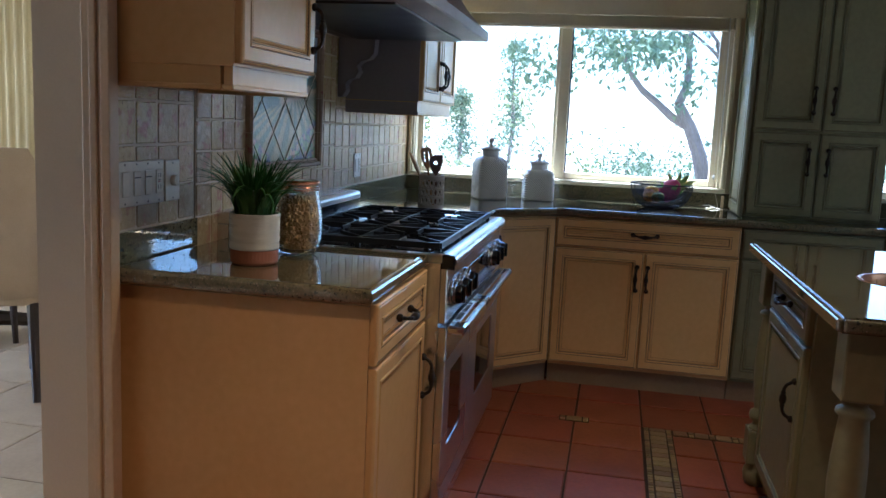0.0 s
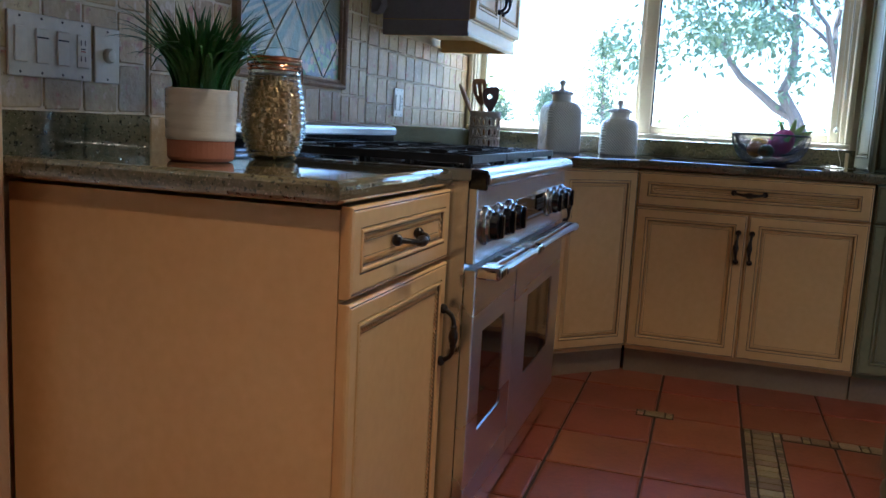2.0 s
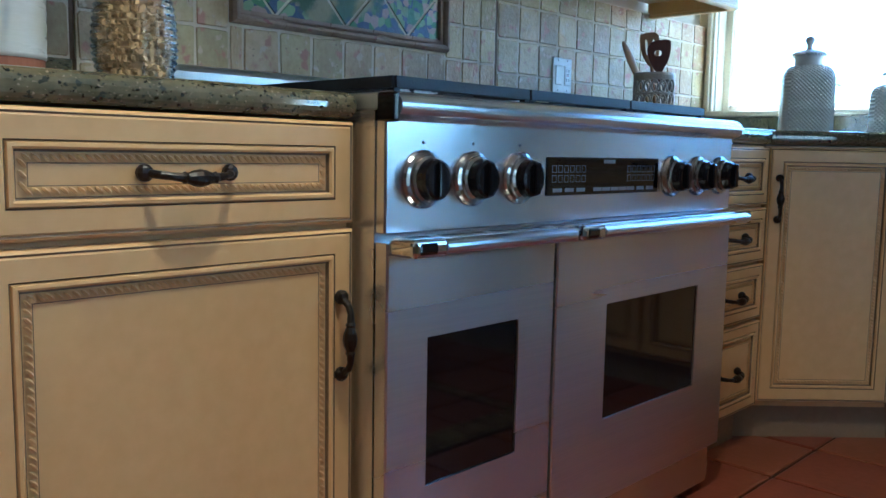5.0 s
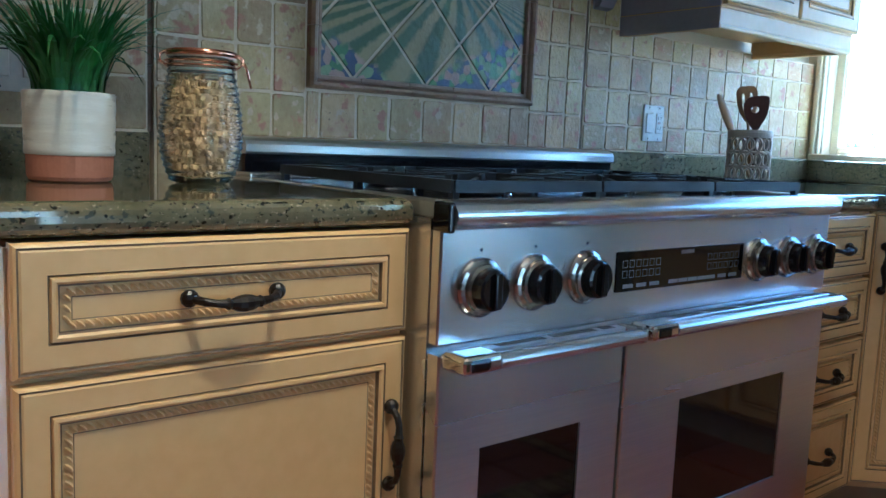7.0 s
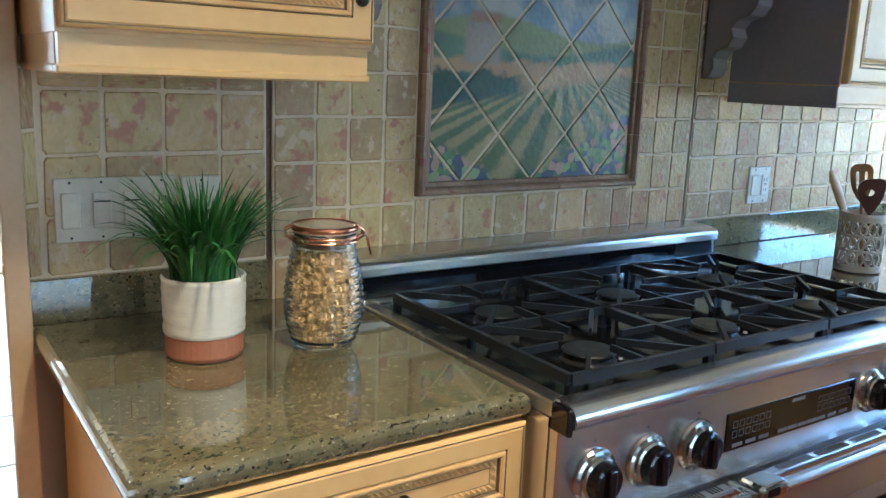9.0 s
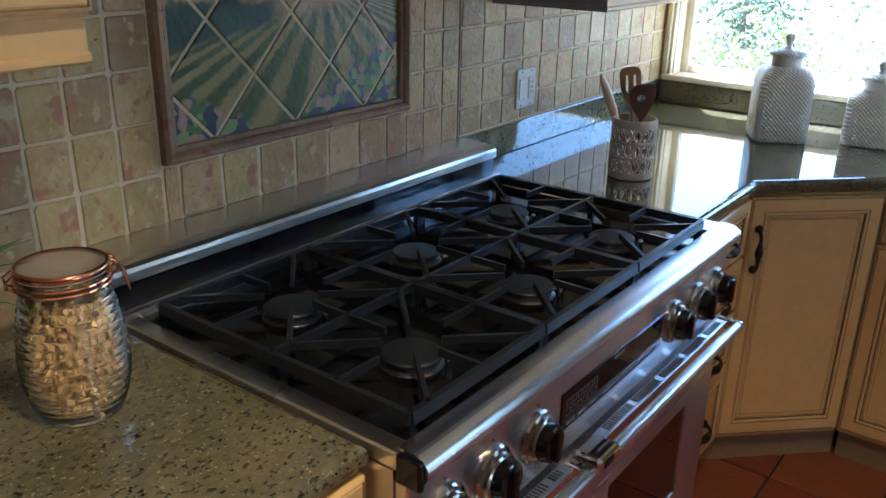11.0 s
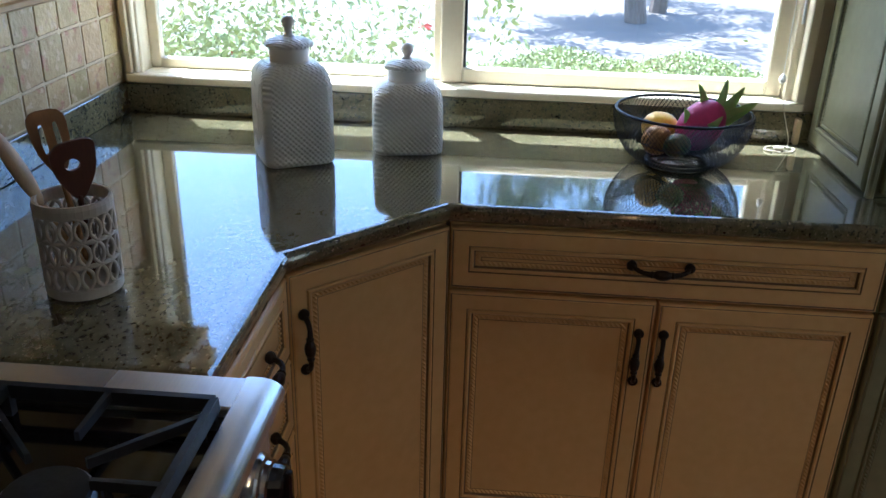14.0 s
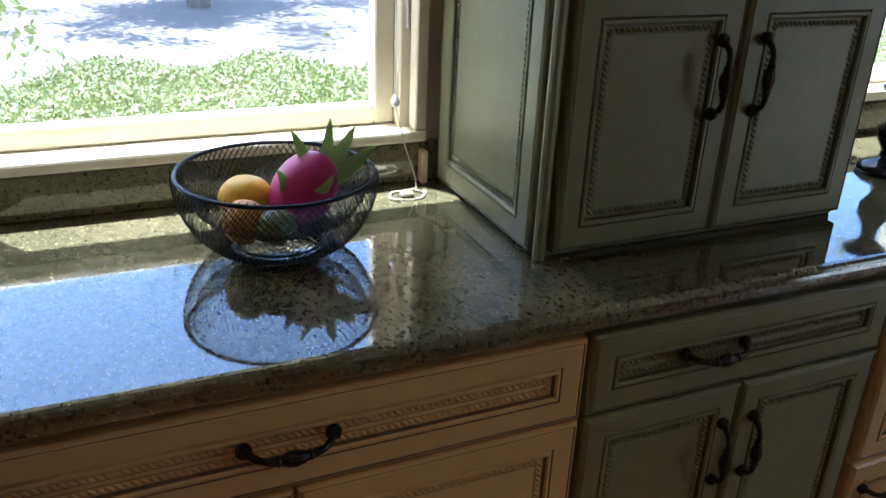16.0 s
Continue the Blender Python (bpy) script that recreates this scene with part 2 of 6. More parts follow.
def slab(outline, z0, z1, bevel=0.0, seg=3):
    """A flat body of any outline, its long edges rounded."""
    bm = bmesh.new()
    loft(bm, [[(x, y, z0) for x, y in outline], [(x, y, z1) for x, y in outline]])
    bmesh.ops.recalc_face_normals(bm, faces=bm.faces)
    if bevel:
        bmesh.ops.bevel(bm, geom=[e for e in bm.edges if abs(e.verts[0].co.z - e.verts[1].co.z) < 1e-6], offset=bevel, segments=seg, profile=0.5, affect="EDGES")
    return bm


# ---- cabinets: local x along the front, z up, front faces local -y ----
def rope(x0, x1, z0, z1, y, r=0.0050, pitch=0.0100):
    """A rope bead round a rectangle: short slanted strands."""
    V, F = [], []
    ring = [(math.cos(a), math.sin(a)) for a in [2 * math.pi * k / 5 for k in range(5)]]

    def strand(cx, cz, ax, az):
        base = len(V)
        for s, rr in ((-1.0, 0.25), (-0.55, 0.85), (0.0, 1.0), (0.55, 0.85), (1.0, 0.25)):
            off = s * r * 1.35
            for c, d in ring:
                px, pz = -az, ax
                V.append((cx + ax * off + px * c * r * 0.62 * rr, y - abs(d) * r * 0.85 * rr if d > 0 else y, cz + az * off + pz * c * r * 0.62 * rr))
        for k in range(4):
            for i in range(5):
                F.append((base + k * 5 + i, base + k * 5 + (i + 1) % 5, base + k * 5 + 5 + (i + 1) % 5, base + k * 5 + 5 + i))

    for a, b, horizontal in ((x0, x1, True), (z0, z1, False)):
        n = max(2, int((b - a) / pitch))
        for i in range(n):
            t = a + (i + 0.5) * (b - a) / n
            for other in ((z0, z1) if horizontal else (x0, x1)):
                if horizontal:
                    strand(t, other, 0.74, -0.67)
                else:
                    strand(other, t, 0.67, -0.74)
    bm = bmesh.new()
    me = bpy.data.meshes.new("strands")
    me.from_pydata(V, [], F)
    bm.from_mesh(me)
    bpy.data.meshes.remove(me)
    bmesh.ops.recalc_face_normals(bm, faces=bm.faces)
    return bm


def front_panel(x0, x1, z0, z1, f=0.042, thick=0.020):
    """A framed front: rounded outer edge, dark glazed grooves, a raised inner bead and a sunk field."""
    prof = [(0, 0, 0), (0, -thick + 0.006, 0), (0.002, -thick + 0.002, 0), (0.005, -thick, 1), (0.0075, -thick + 0.0015, 0), (0.010, -thick, 0),
            (f - 0.002, -thick, 1), (f, -thick + 0.003, 0), (f + 0.002, -thick - 0.0015, 0), (f + 0.006, -thick - 0.002, 0), (f + 0.009, -thick + 0.001, 1),
            (f + 0.0105, -thick + 0.006, 1), (f + 0.012, -thick + 0.006, 0), (f + 0.024, -thick + 0.006, 1), (f + 0.0252, -thick + 0.006, 0)]
    rings = [[(x0 + i, y, z0 + i), (x1 - i, y, z0 + i), (x1 - i, y, z1 - i), (x0 + i, y, z1 - i)] for i, y, _ in prof]
    bm = bmesh.new()
    loft(bm, rings, True, True, True, [p[2] for p in prof[:-1]] + [0])
    return bm


def pull(at, length=0.118, upright=False, stand=0.030):
    """A bail pull with a swelling grip and a ball at each foot."""
    bm = bmesh.new()
    h = length / 2
    xs = [-1, -0.93, -0.8, -0.62, -0.42, -0.36, -0.30, -0.15, 0, 0.15, 0.30, 0.36, 0.42, 0.62, 0.8, 0.93, 1]
    rr = [0.0036, 0.0042, 0.0040, 0.0038, 0.0045, 0.0062, 0.0050, 0.0078, 0.0088, 0.0078, 0.0050, 0.0062, 0.0045, 0.0038, 0.0040, 0.0042, 0.0036]
    pts = []
    for x in xs:
        y = -stand * (1 - abs(x) ** 6)
        sag = -0.006 * (1 - x * x)
        pts.append((x * h, y - 0.002, sag))
    tube(bm, pts, [1.28 * q for q in rr], 10)
    for s in (-1, 1):
        ball(bm, (s * h, -0.004, 0), 0.0115, 10, (1, 0.9, 1))
        tube(bm, [(s * h, 0, 0), (s * h, -0.004, 0)], 0.008, 10)
    m = Matrix.Translation(at) @ (Matrix.Rotation(radians(90), 4, "Y") if upright else Matrix.Identity(4))
    bmesh.ops.transform(bm, matrix=m, verts=bm.verts)
    return bm


def add_front(cab, name, x0, x1, z0, z1, paint, handle=None, f=0.042):
    """A drawer front or a door on a cabinet, with its rope bead and pull."""
    d = part(name, front_panel(x0, x1, z0, z1, f), [paint, SAGEGLAZE if paint is SAGE else GLAZE], cab)
    part("rope_moulding", rope(x0 + f + 0.0185, x1 - f - 0.0185, z0 + f + 0.0185, z1 - f - 0.0185, -0.0143), paint, d)
    if handle:
        hx, hz, up = handle
        part("handle", pull((hx, -0.020, hz), upright=up), BRONZE, d, "dark bronze bail pull")
    return d


def base_cabinet(m, w, depth, paint, label, fronts, toe=0.11, top=0.872, group="base cabinets", ext=0.0):
    cab = thing("base_cabinet", m, label, "cabinet", group)
    part("body", boxes((0.001, w - 0.001, 0.001, depth, toe, top)), paint, cab)
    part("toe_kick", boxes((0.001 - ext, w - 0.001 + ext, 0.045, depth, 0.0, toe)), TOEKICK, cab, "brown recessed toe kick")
    for spec in fronts:
        add_front(cab, *spec[:1], *spec[1:5], paint, *(spec[5:]))
    return cab


# ---- shell of the kitchen ----
WALLX, WINY = -1.235, 4.83


def wall(name, label, *specs, material=WALLPAINT):
    return tagged(part(name, boxes(*specs), material), label, "wall", kind="structure")


wall_range = wall("wall_west", "plastered cream wall between kitchen and dining room with an open doorway",
                  (-1.370, WALLX, 1.800, WINY, 0, 2.45), (-1.370, WALLX, -2.5, -0.1, 0, 2.45), (-1.370, WALLX, -0.1, 1.800, 2.1, 2.45))
wall_window = wall("wall_north", "cream outer wall with the kitchen windows and dining window",
                   (-5.6, -5.4, WINY, WINY + 0.2, 0, 2.45), (-5.4, -3.85, WINY, WINY + 0.2, 0, 0.9), (-5.4, -3.85, WINY, WINY + 0.2, 2.25, 2.45), (-3.85, -1.19, WINY, WINY + 0.2, 0, 2.45),
                   (-1.19, 0.60, WINY, WINY + 0.2, 0, 0.995), (-1.19, 0.60, WINY, WINY + 0.2, 1.96, 2.45), (0.60, 1.36, WINY, WINY + 0.2, 0, 2.45),
                   (1.36, 3.1, WINY, WINY + 0.2, 0, 1.0), (1.36, 3.1, WINY, WINY + 0.2, 2.1, 2.45), (3.1, 3.6, WINY, WINY + 0.2, 0, 2.45))
wall("wall_east", "unseen wall toned dark tan, with a wide glazed garden door", (3.4, 3.6, -2.5, 1.7, 0, 2.45), (3.4, 3.6, 1.7, 3.05, 2.25, 2.45), (3.4, 3.6, 3.05, WINY, 0, 2.45), material=DIMWALL)
wall("wall_south", "unseen plain wall toned dark tan behind the entrance", (-5.6, 3.6, -2.7, -2.5, 0, 2.45), material=DIMWALL)
wall("wall_dining_west", "cream dining room wall with an added wide window", (-5.8, -5.6, -2.7, 0.5, 0, 2.45), (-5.8, -5.6, 0.5, 4.3, 0, 0.3), (-5.8, -5.6, 0.5, 4.3, 2.25, 2.45), (-5.8, -5.6, 4.3, WINY + 0.2, 0, 2.45))
tagged(part("ceiling", boxes((-5.8, 3.6, -2.7, WINY + 0.2, 2.45, 2.6)), CEILP), "flat beige ceiling", "ceiling", kind="structure")
floor = tagged(part("floor", boxes((-1.30, 3.6, -2.7, WINY + 0.2, -0.12, -0.006)), DKGROUT), "terracotta tiled kitchen floor with dark joints and a stone mosaic border", "floor", kind="structure")
floor_dining = tagged(part("floor_dining", boxes((-5.8, -1.30, -2.7, WINY + 0.2, -0.12, -0.006)), GROUT), "beige stone tiled dining room floor", "floor", kind="structure")

bm = bmesh.new()
for x0, x1, d in ((-1.2345, -1.212, 0.0), (-1.212, -1.192, 0.006), (-1.192, -1.180, 0.0), (-1.180, -1.156, 0.009)):
    box(bm, x0, x1, 1.790 - d, 1.8200, 0, 2.45, 0.003, 2)
tagged(part("trim_door_casing", bm, CASING, label=""), "tan painted fluted door casing beside the counter", "door casing", kind="structure")

# ---- kitchen window ----
win = thing("window_1", pose(0, 0, 0), "cream framed sliding kitchen window over the counter", "window", kind="structure")
part("window_frame", boxes((-1.19, -1.155, 4.84, 4.945, 1.0, 1.955), (0.555, 0.60, 4.842, 4.945, 1.0, 1.955), (-1.155, 0.555, 4.84, 4.945, 1.0, 1.022), (-1.155, 0.555, 4.84, 4.945, 1.915, 1.955), bevel=0.003), WHITEPAINT, win)
part("sash", boxes((-1.155, -1.125, 4.90, 4.93, 1.022, 1.915), (-0.365, -0.345, 4.90, 4.93, 1.022, 1.915), (-1.125, -0.365, 4.90, 4.93, 1.022, 1.05), (-1.125, -0.365, 4.90, 4.93, 1.89, 1.915), bevel=0.003), WHITEPAINT, win)
part("sash", boxes((-0.345, -0.283, 4.868, 4.905, 1.022, 1.915), (0.513, 0.555, 4.868, 4.905, 1.022, 1.915), (-0.283, 0.513, 4.868, 4.905, 1.022, 1.062), (-0.283, 0.513, 4.868, 4.905, 1.88, 1.915), bevel=0.004), WHITEPAINT, win)
part("sash_seal", boxes((-0.283, -0.276, 4.880, 4.900, 1.062, 1.88)), DARKSLOT, win, "dark rubber seal")
for x0, x1, y in ((-1.125, -0.365, 4.915), (-0.276, 0.513, 4.888)):
    g = part("pane", boxes((x0, x1, y - 0.002, y + 0.002, 1.05, 1.89)), GLASS, win)
    g.visible_shadow = False
part("window_sill", boxes((-1.19, 0.60, 4.800, 4.84, 0.999, 1.022), bevel=0.006, seg=2), WHITEPAINT, win)
part("casing", boxes((-1.19, -1.172, 4.808, 4.84, 1.022, 1.955), (0.575, 0.60, 4.804, 4.84, 1.022, 1.955), (-1.172, -1.160, 4.818, 4.84, 1.022, 1.955), bevel=0.003), WHITEPAINT, win)
part("head_casing", boxes((-1.19, 0.60, 4.808, 4.84, 1.955, 1.97), (-1.19, 0.615, 4.795, 4.829, 1.93, 2.05), bevel=0.003), WHITEPAINT, win)

blind = thing("window_blind", pose(0, 0.066, 0), "raised cream slatted blind gathered under the window head", "blind")
part("headrail", boxes((-1.155, 0.572, 4.745, 4.80, 1.93, 1.953), bevel=0.003), WHITEPAINT, blind)
for k in range(9):
    part("slat", boxes((-1.15, 0.57, 4.748, 4.798, 1.879 + k * 0.0056, 1.882 + k * 0.0056)), WHITEPAINT, blind)
part("bottom_rail", boxes((-1.15, 0.57, 4.750, 4.796, 1.862, 1.876), bevel=0.004), WHITEPAINT, blind)
part("tilt_wand", tube(bmesh.new(), [(0.545, 4.742, 1.93), (0.550, 4.738, 1.5), (0.556, 4.735, 1.22)], 0.004, 8), PLASTICW, blind)
part("pull_cord", tube(bmesh.new(), [(0.528, 4.742, 1.93), (0.530, 4.740, 1.5), (0.533, 4.738, 1.09)], 0.0012, 5), PLASTICW, blind)
part("cord_ball", turned(bmesh.new(), [(0.002, 1.070), (0.008, 1.076), (0.009, 1.083), (0.005, 1.093), (0.002, 1.096)], 12, (0.533, 4.738, 0)), PLASTICW, blind)


def plain_window(name, label, x0, x1, y, z0, z1):
    w = thing(name, pose(0, 0, 0), label, "window", kind="structure")
    mid = (x0 + x1) / 2
    part("window_frame", boxes((x0, x0 + 0.05, y + 0.06, y + 0.15, z0, z1), (x1 - 0.05, x1, y + 0.06, y + 0.15, z0, z1), (x0 + 0.05, x1 - 0.05, y + 0.06, y + 0.15, z0, z0 + 0.05), (x0 + 0.05, x1 - 0.05, y + 0.06, y + 0.15, z1 - 0.05, z1), (mid - 0.03, mid + 0.03, y + 0.06, y + 0.15, z0 + 0.05, z1 - 0.05)), WHITEPAINT, w)
    for a, b in ((x0 + 0.05, mid - 0.03), (mid + 0.03, x1 - 0.05)):
        g = part("pane", boxes((a, b, y + 0.10, y + 0.104, z0 + 0.05, z1 - 0.05)), GLASS, w)
        g.visible_shadow = False
    part("window_sill", boxes((x0, x1, y - 0.02, y + 0.06, z0, z0 + 0.022)), WHITEPAINT, w)


plain_window("window_2", "cream framed window beyond the tall cabinet", 1.36, 3.1, WINY, 1.0, 2.1)
plain_window("window_3", "cream framed dining room window onto greenery", -5.4, -3.85, WINY, 0.9, 2.25)
# unseen window, added to let more daylight into the dining room
dw = thing("window_4", pose(0, 0, 0), "added wide cream framed window, unseen, lighting the dining room", "window", kind="structure")
part("window_frame", boxes((-5.74, -5.66, 0.5, 0.56, 0.3, 2.25), (-5.74, -5.66, 4.24, 4.3, 0.3, 2.25), (-5.74, -5.66, 2.37, 2.43, 0.36, 2.19), (-5.74, -5.66, 0.56, 4.24, 0.3, 0.36), (-5.74, -5.66, 0.56, 4.24, 2.19, 2.25)), WHITEPAINT, dw)
for y0, y1 in ((0.56, 2.37), (2.43, 4.24)):
    g = part("pane", boxes((-5.702, -5.698, y0, y1, 0.36, 2.19)), GLASS, dw)
    g.visible_shadow = False
gd = thing("door_1", pose(0, 0, 0), "wide glazed garden door with a cream frame", "glass door", kind="structure")
for y0 in (1.70,):
    part("door_frame", boxes((3.46, 3.52, y0, y0 + 0.09, 0, 2.25), (3.46, 3.52, y0 + 1.26, y0 + 1.35, 0, 2.25), (3.46, 3.52, y0 + 0.09, y0 + 1.26, 0, 0.12), (3.46, 3.52, y0 + 0.09, y0 + 1.26, 2.15, 2.25)), WHITEPAINT, gd)
    g = part("pane", boxes((3.488, 3.492, y0 + 0.09, y0 + 1.26, 0.12, 2.15)), GLASS, gd)
    g.visible_shadow = False

# ---- countertops ----
def counter(outline, label, lift=0.0):
    return tagged(part("countertop", slab(outline, 0.876 + lift, 0.916 + lift, 0.016, 4), GRANITE), label, "countertop")


counter([(-1.183, 1.8215), (-0.515, 1.8215), (-0.515, 2.404), (-1.183, 2.404)], "polished green granite countertop beside the range", 0.006)
counter([(-1.215, 3.538), (-0.530, 3.538), (-0.530, 3.938), (-0.264, 4.218), (2.3, 4.218), (2.3, WINY), (-1.215, WINY)], "polished green granite countertop running under the window")
tagged(part("backsplash_ledge", boxes((-1.215, -1.184, 1.8215, 2.262, 0.917, 1.0), bevel=0.002), GRANITE), "low green granite upstand on the short countertop", "backsplash")
tagged(part("backsplash_ledge", boxes((-1.22, -1.190, 3.538, 4.808, 0.917, 1.0), bevel=0.002), GRANITE), "low green granite upstand along the tiled wall", "backsplash")
tagged(part("backsplash_ledge", boxes((-1.22, 0.634, 4.8085, WINY, 0.917, 0.996), bevel=0.002), GRANITE), "low green granite upstand under the window sill", "backsplash")
tagged(part("backsplash_ledge", boxes((1.278, 2.3, 4.8085, WINY, 0.917, 0.996), bevel=0.002), GRANITE), "low green granite upstand beyond the tall cupboard", "backsplash")

# ---- base cabinets ----
FX = -0.533
base_cabinet(pose(FX, 1.866, 0, 0, 0, 90), 0.536, 0.66, CREAM, "cream base cabinet with dark glazed grooves and a plain end panel",
             [("drawer", 0.004, 0.533, 0.727, 0.878, (0.258, 0.804, False), 0.038), ("door", 0.004, 0.533, 0.115, 0.719, (0.506, 0.558, True), 0.038)])
base_cabinet(pose(FX - 0.022, 3.540, 0, 0, 0, 90), 0.408, 0.65, CREAM, "narrow cream base cabinet with four drawers beside the range",
             [("drawer", 0.004, 0.404, a, b, (0.204, (a + b) / 2, False), 0.032) for a, b in ((0.705, 0.866), (0.545, 0.697), (0.380, 0.537), (0.120, 0.372))])
corner = base_cabinet(pose(-0.556, 3.958, 0, 0, 0, math.degrees(math.atan2(0.282, 0.286))), 0.400, 0.30, CREAM, "cream corner cabinet with one diagonal door",
                      [("door", 0.006, 0.394, 0.128, 0.868, (0.036, 0.722, True))], ext=0.035)
base_cabinet(pose(-0.266, 4.240, 0, 0, 0, 0), 0.894, 0.48, CREAM, "cream sink base cabinet under the window with two doors",
             [("drawer", 0.004, 0.890, 0.727, 0.868, (0.440, 0.806, False)), ("door", 0.004, 0.444, 0.128, 0.720, (0.414, 0.588, True)), ("door", 0.449, 0.890, 0.128, 0.720, (0.466, 0.588, True))])
base_cabinet(pose(0.632, 4.240, 0, 0, 0, 0), 0.634, 0.48, SAGE, "sage green glazed base cabinet below the tall cupboard",
             [("drawer", 0.004, 0.630, 0.727, 0.868, (0.235, 0.806, False)), ("door", 0.004, 0.315, 0.128, 0.720, (0.285, 0.588, True)), ("door", 0.319, 0.630, 0.128, 0.720, (0.352, 0.588, True))])
base_cabinet(pose(1.270, 4.228, 0, 0, 0, 0), 0.60, 0.48, CREAM, "cream base cabinet with deep drawers",
             [("drawer", 0.004, 0.596, 0.47, 0.868), ("drawer", 0.004, 0.596, 0.128, 0.462, (0.10, 0.40, False))])

# ---- tall cupboard on the counter ----
hutch = thing("tall_cupboard", pose(0.636, 4.405, 0.917), "sage green glazed tall cupboard standing on the counter", "cupboard")
part("body", boxes((0.0, 0.640, 0.0, 0.402, 0.0, 1.42), bevel=0.002), SAGE, hutch)
for z0, z1, hz in ((0.012, 0.424, 0.285), (0.436, 1.40, 0.58)):
    add_front(hutch, "door", 0.016, 0.328, z0, z1, SAGE, (0.285, hz, True))
    add_front(hutch, "door", 0.332, 0.638, z0, z1, SAGE, (0.372, hz, True))
side = part("side_panel", front_panel(-0.395, -0.012, 0.006, 1.40, 0.045, 0.014), [SAGE, SAGEGLAZE], hutch)
side.matrix_basis = pose(-0.001, 0, 0, 0, 0, -90)
rp = part("rope_moulding", rope(-0.395 + 0.063, -0.012 - 0.063, 0.006 + 0.063, 1.40 - 0.063, -0.0083), SAGE, side)
part("corner_post", tube(bmesh.new(), [(-0.004, -0.006, 0.0), (-0.004, -0.006, 1.42)], 0.010, 10), SAGE, hutch)


# ---- upper cabinets ----
def upper(m, w, label, doors):
    cab = thing("wall_cabinet", m, label, "cabinet", "wall cabinets")
    part("body", boxes((0.0, w, 0.0, 0.345, 0.055, 0.95), bevel=0.001), CREAM, cab)
    for a, c, y0, y1 in ((0.0, w, 0.0, 0.030), (0.0, 0.026, 0.031, 0.345), (w - 0.026, w, 0.031, 0.345)):
        bm = boxes((a, c, y0, y1, 0.0, 0.013), bevel=0.003)
        box(bm, a + 0.004, c - 0.004, y0 + 0.004, y1 - 0.004, 0.010, 0.055)
        part("light_rail", bm, CREAM, cab)
    for x0, x1, hx in doors:
        add_front(cab, "door", x0, x1, 0.062, 0.94, CREAM, (hx, 0.19, True))
    return cab


up1 = upper(pose(-0.868, 1.830, 1.362, 0, 0, 90), 0.482, "cream wall cabinet with rope moulding over the short counter", [(0.004, 0.478, 0.452)])
up2 = upper(pose(-0.868, 3.668, 1.338, 0, 0, 90), 0.735, "cream two-door wall cabinet beside the window, its shaded end coloured taupe", [(0.004, 0.365, 0.337), (0.369, 0.731, 0.397)])
# taupe skin over the cream end, standing in for its shade
part("end_panel", boxes((-0.004, -0.0005, 0.0, 0.345, 0.058, 0.95), (-0.006, -0.0005, -0.001, 0.345, 0.0, 0.014), (-0.003, -0.0005, 0.003, 0.345, 0.014, 0.055), bevel=0.001), TAUPE, up2, "taupe panel giving the cabinet end its shade")

# ---- range hood ----
hood = thing("range_hood", pose(0, 0, 0), "taupe painted mantel hood with curved front over the range", "range hood")
prof = [(-0.565, 1.655), (-0.560, 1.66), (-0.560, 1.695), (-0.575, 1.705), (-0.60, 1.725), (-0.64, 1.765), (-0.68, 1.82), (-0.73, 1.90), (-0.78, 2.0), (-0.82, 2.15), (-0.83, 2.45), (-1.2, 2.45), (-1.2, 1.655)]
bm = bmesh.new()
loft(bm, [[(x, 2.40, z) for x, z in prof], [(x, 3.60, z) for x, z in prof]])
bmesh.ops.recalc_face_normals(bm, faces=bm.faces)
part("canopy", bm, TAUPE, hood)
part("liner", boxes((-1.12, -0.66, 2.46, 3.54, 1.647, 1.6545), bevel=0.002), BURNERM, hood, "dark steel underside")

# ---- range ----
RY0, RY1 = 2.408, 3.534
rng = thing("range_cooker", pose(0, 0, 0), "wide stainless steel range with two ovens and six burners", "range")
part("body", boxes((-1.19, -0.478, RY0, RY1, 0.10, 0.896)), STEEL, rng)
part("toe_panel", boxes((-1.15, -0.50, RY0 + 0.02, RY1 - 0.02, 0.0, 0.10)), DARKSLOT, rng)
part("kick_panel", boxes((-0.50, -0.474, RY0 + 0.004, RY1 - 0.004, 0.022, 0.122), bevel=0.004), STEEL, rng)
bm = boxes((-0.478, -0.456, RY0 + 0.002, RY1 - 0.002, 0.712, 0.892), bevel=0.003)
ctrl = part("control_panel", bm, STEEL, rng)
# rolled bar along the front of the cooktop
bm = bmesh.new()
barp = [(-0.480, 0.880)] + [(-0.461 + 0.030 * math.cos(a), 0.902 + 0.022 * math.sin(a)) for a in [math.pi * (k / 16 - 0.5) for k in range(17)]] + [(-0.480, 0.924)]
loft(bm, [[(x, RY0 + 0.012, z) for x, z in barp], [(x, RY1 - 0.002, z) for x, z in barp]])
bmesh.ops.recalc_face_normals(bm, faces=bm.faces)
part("front_bar", bm, STEEL, rng)
part("bar_end_cap", boxes((-0.478, -0.436, RY0 + 0.001, RY0 + 0.012, 0.878, 0.922), bevel=0.004, seg=2), ENAMEL, rng, "black end cap")
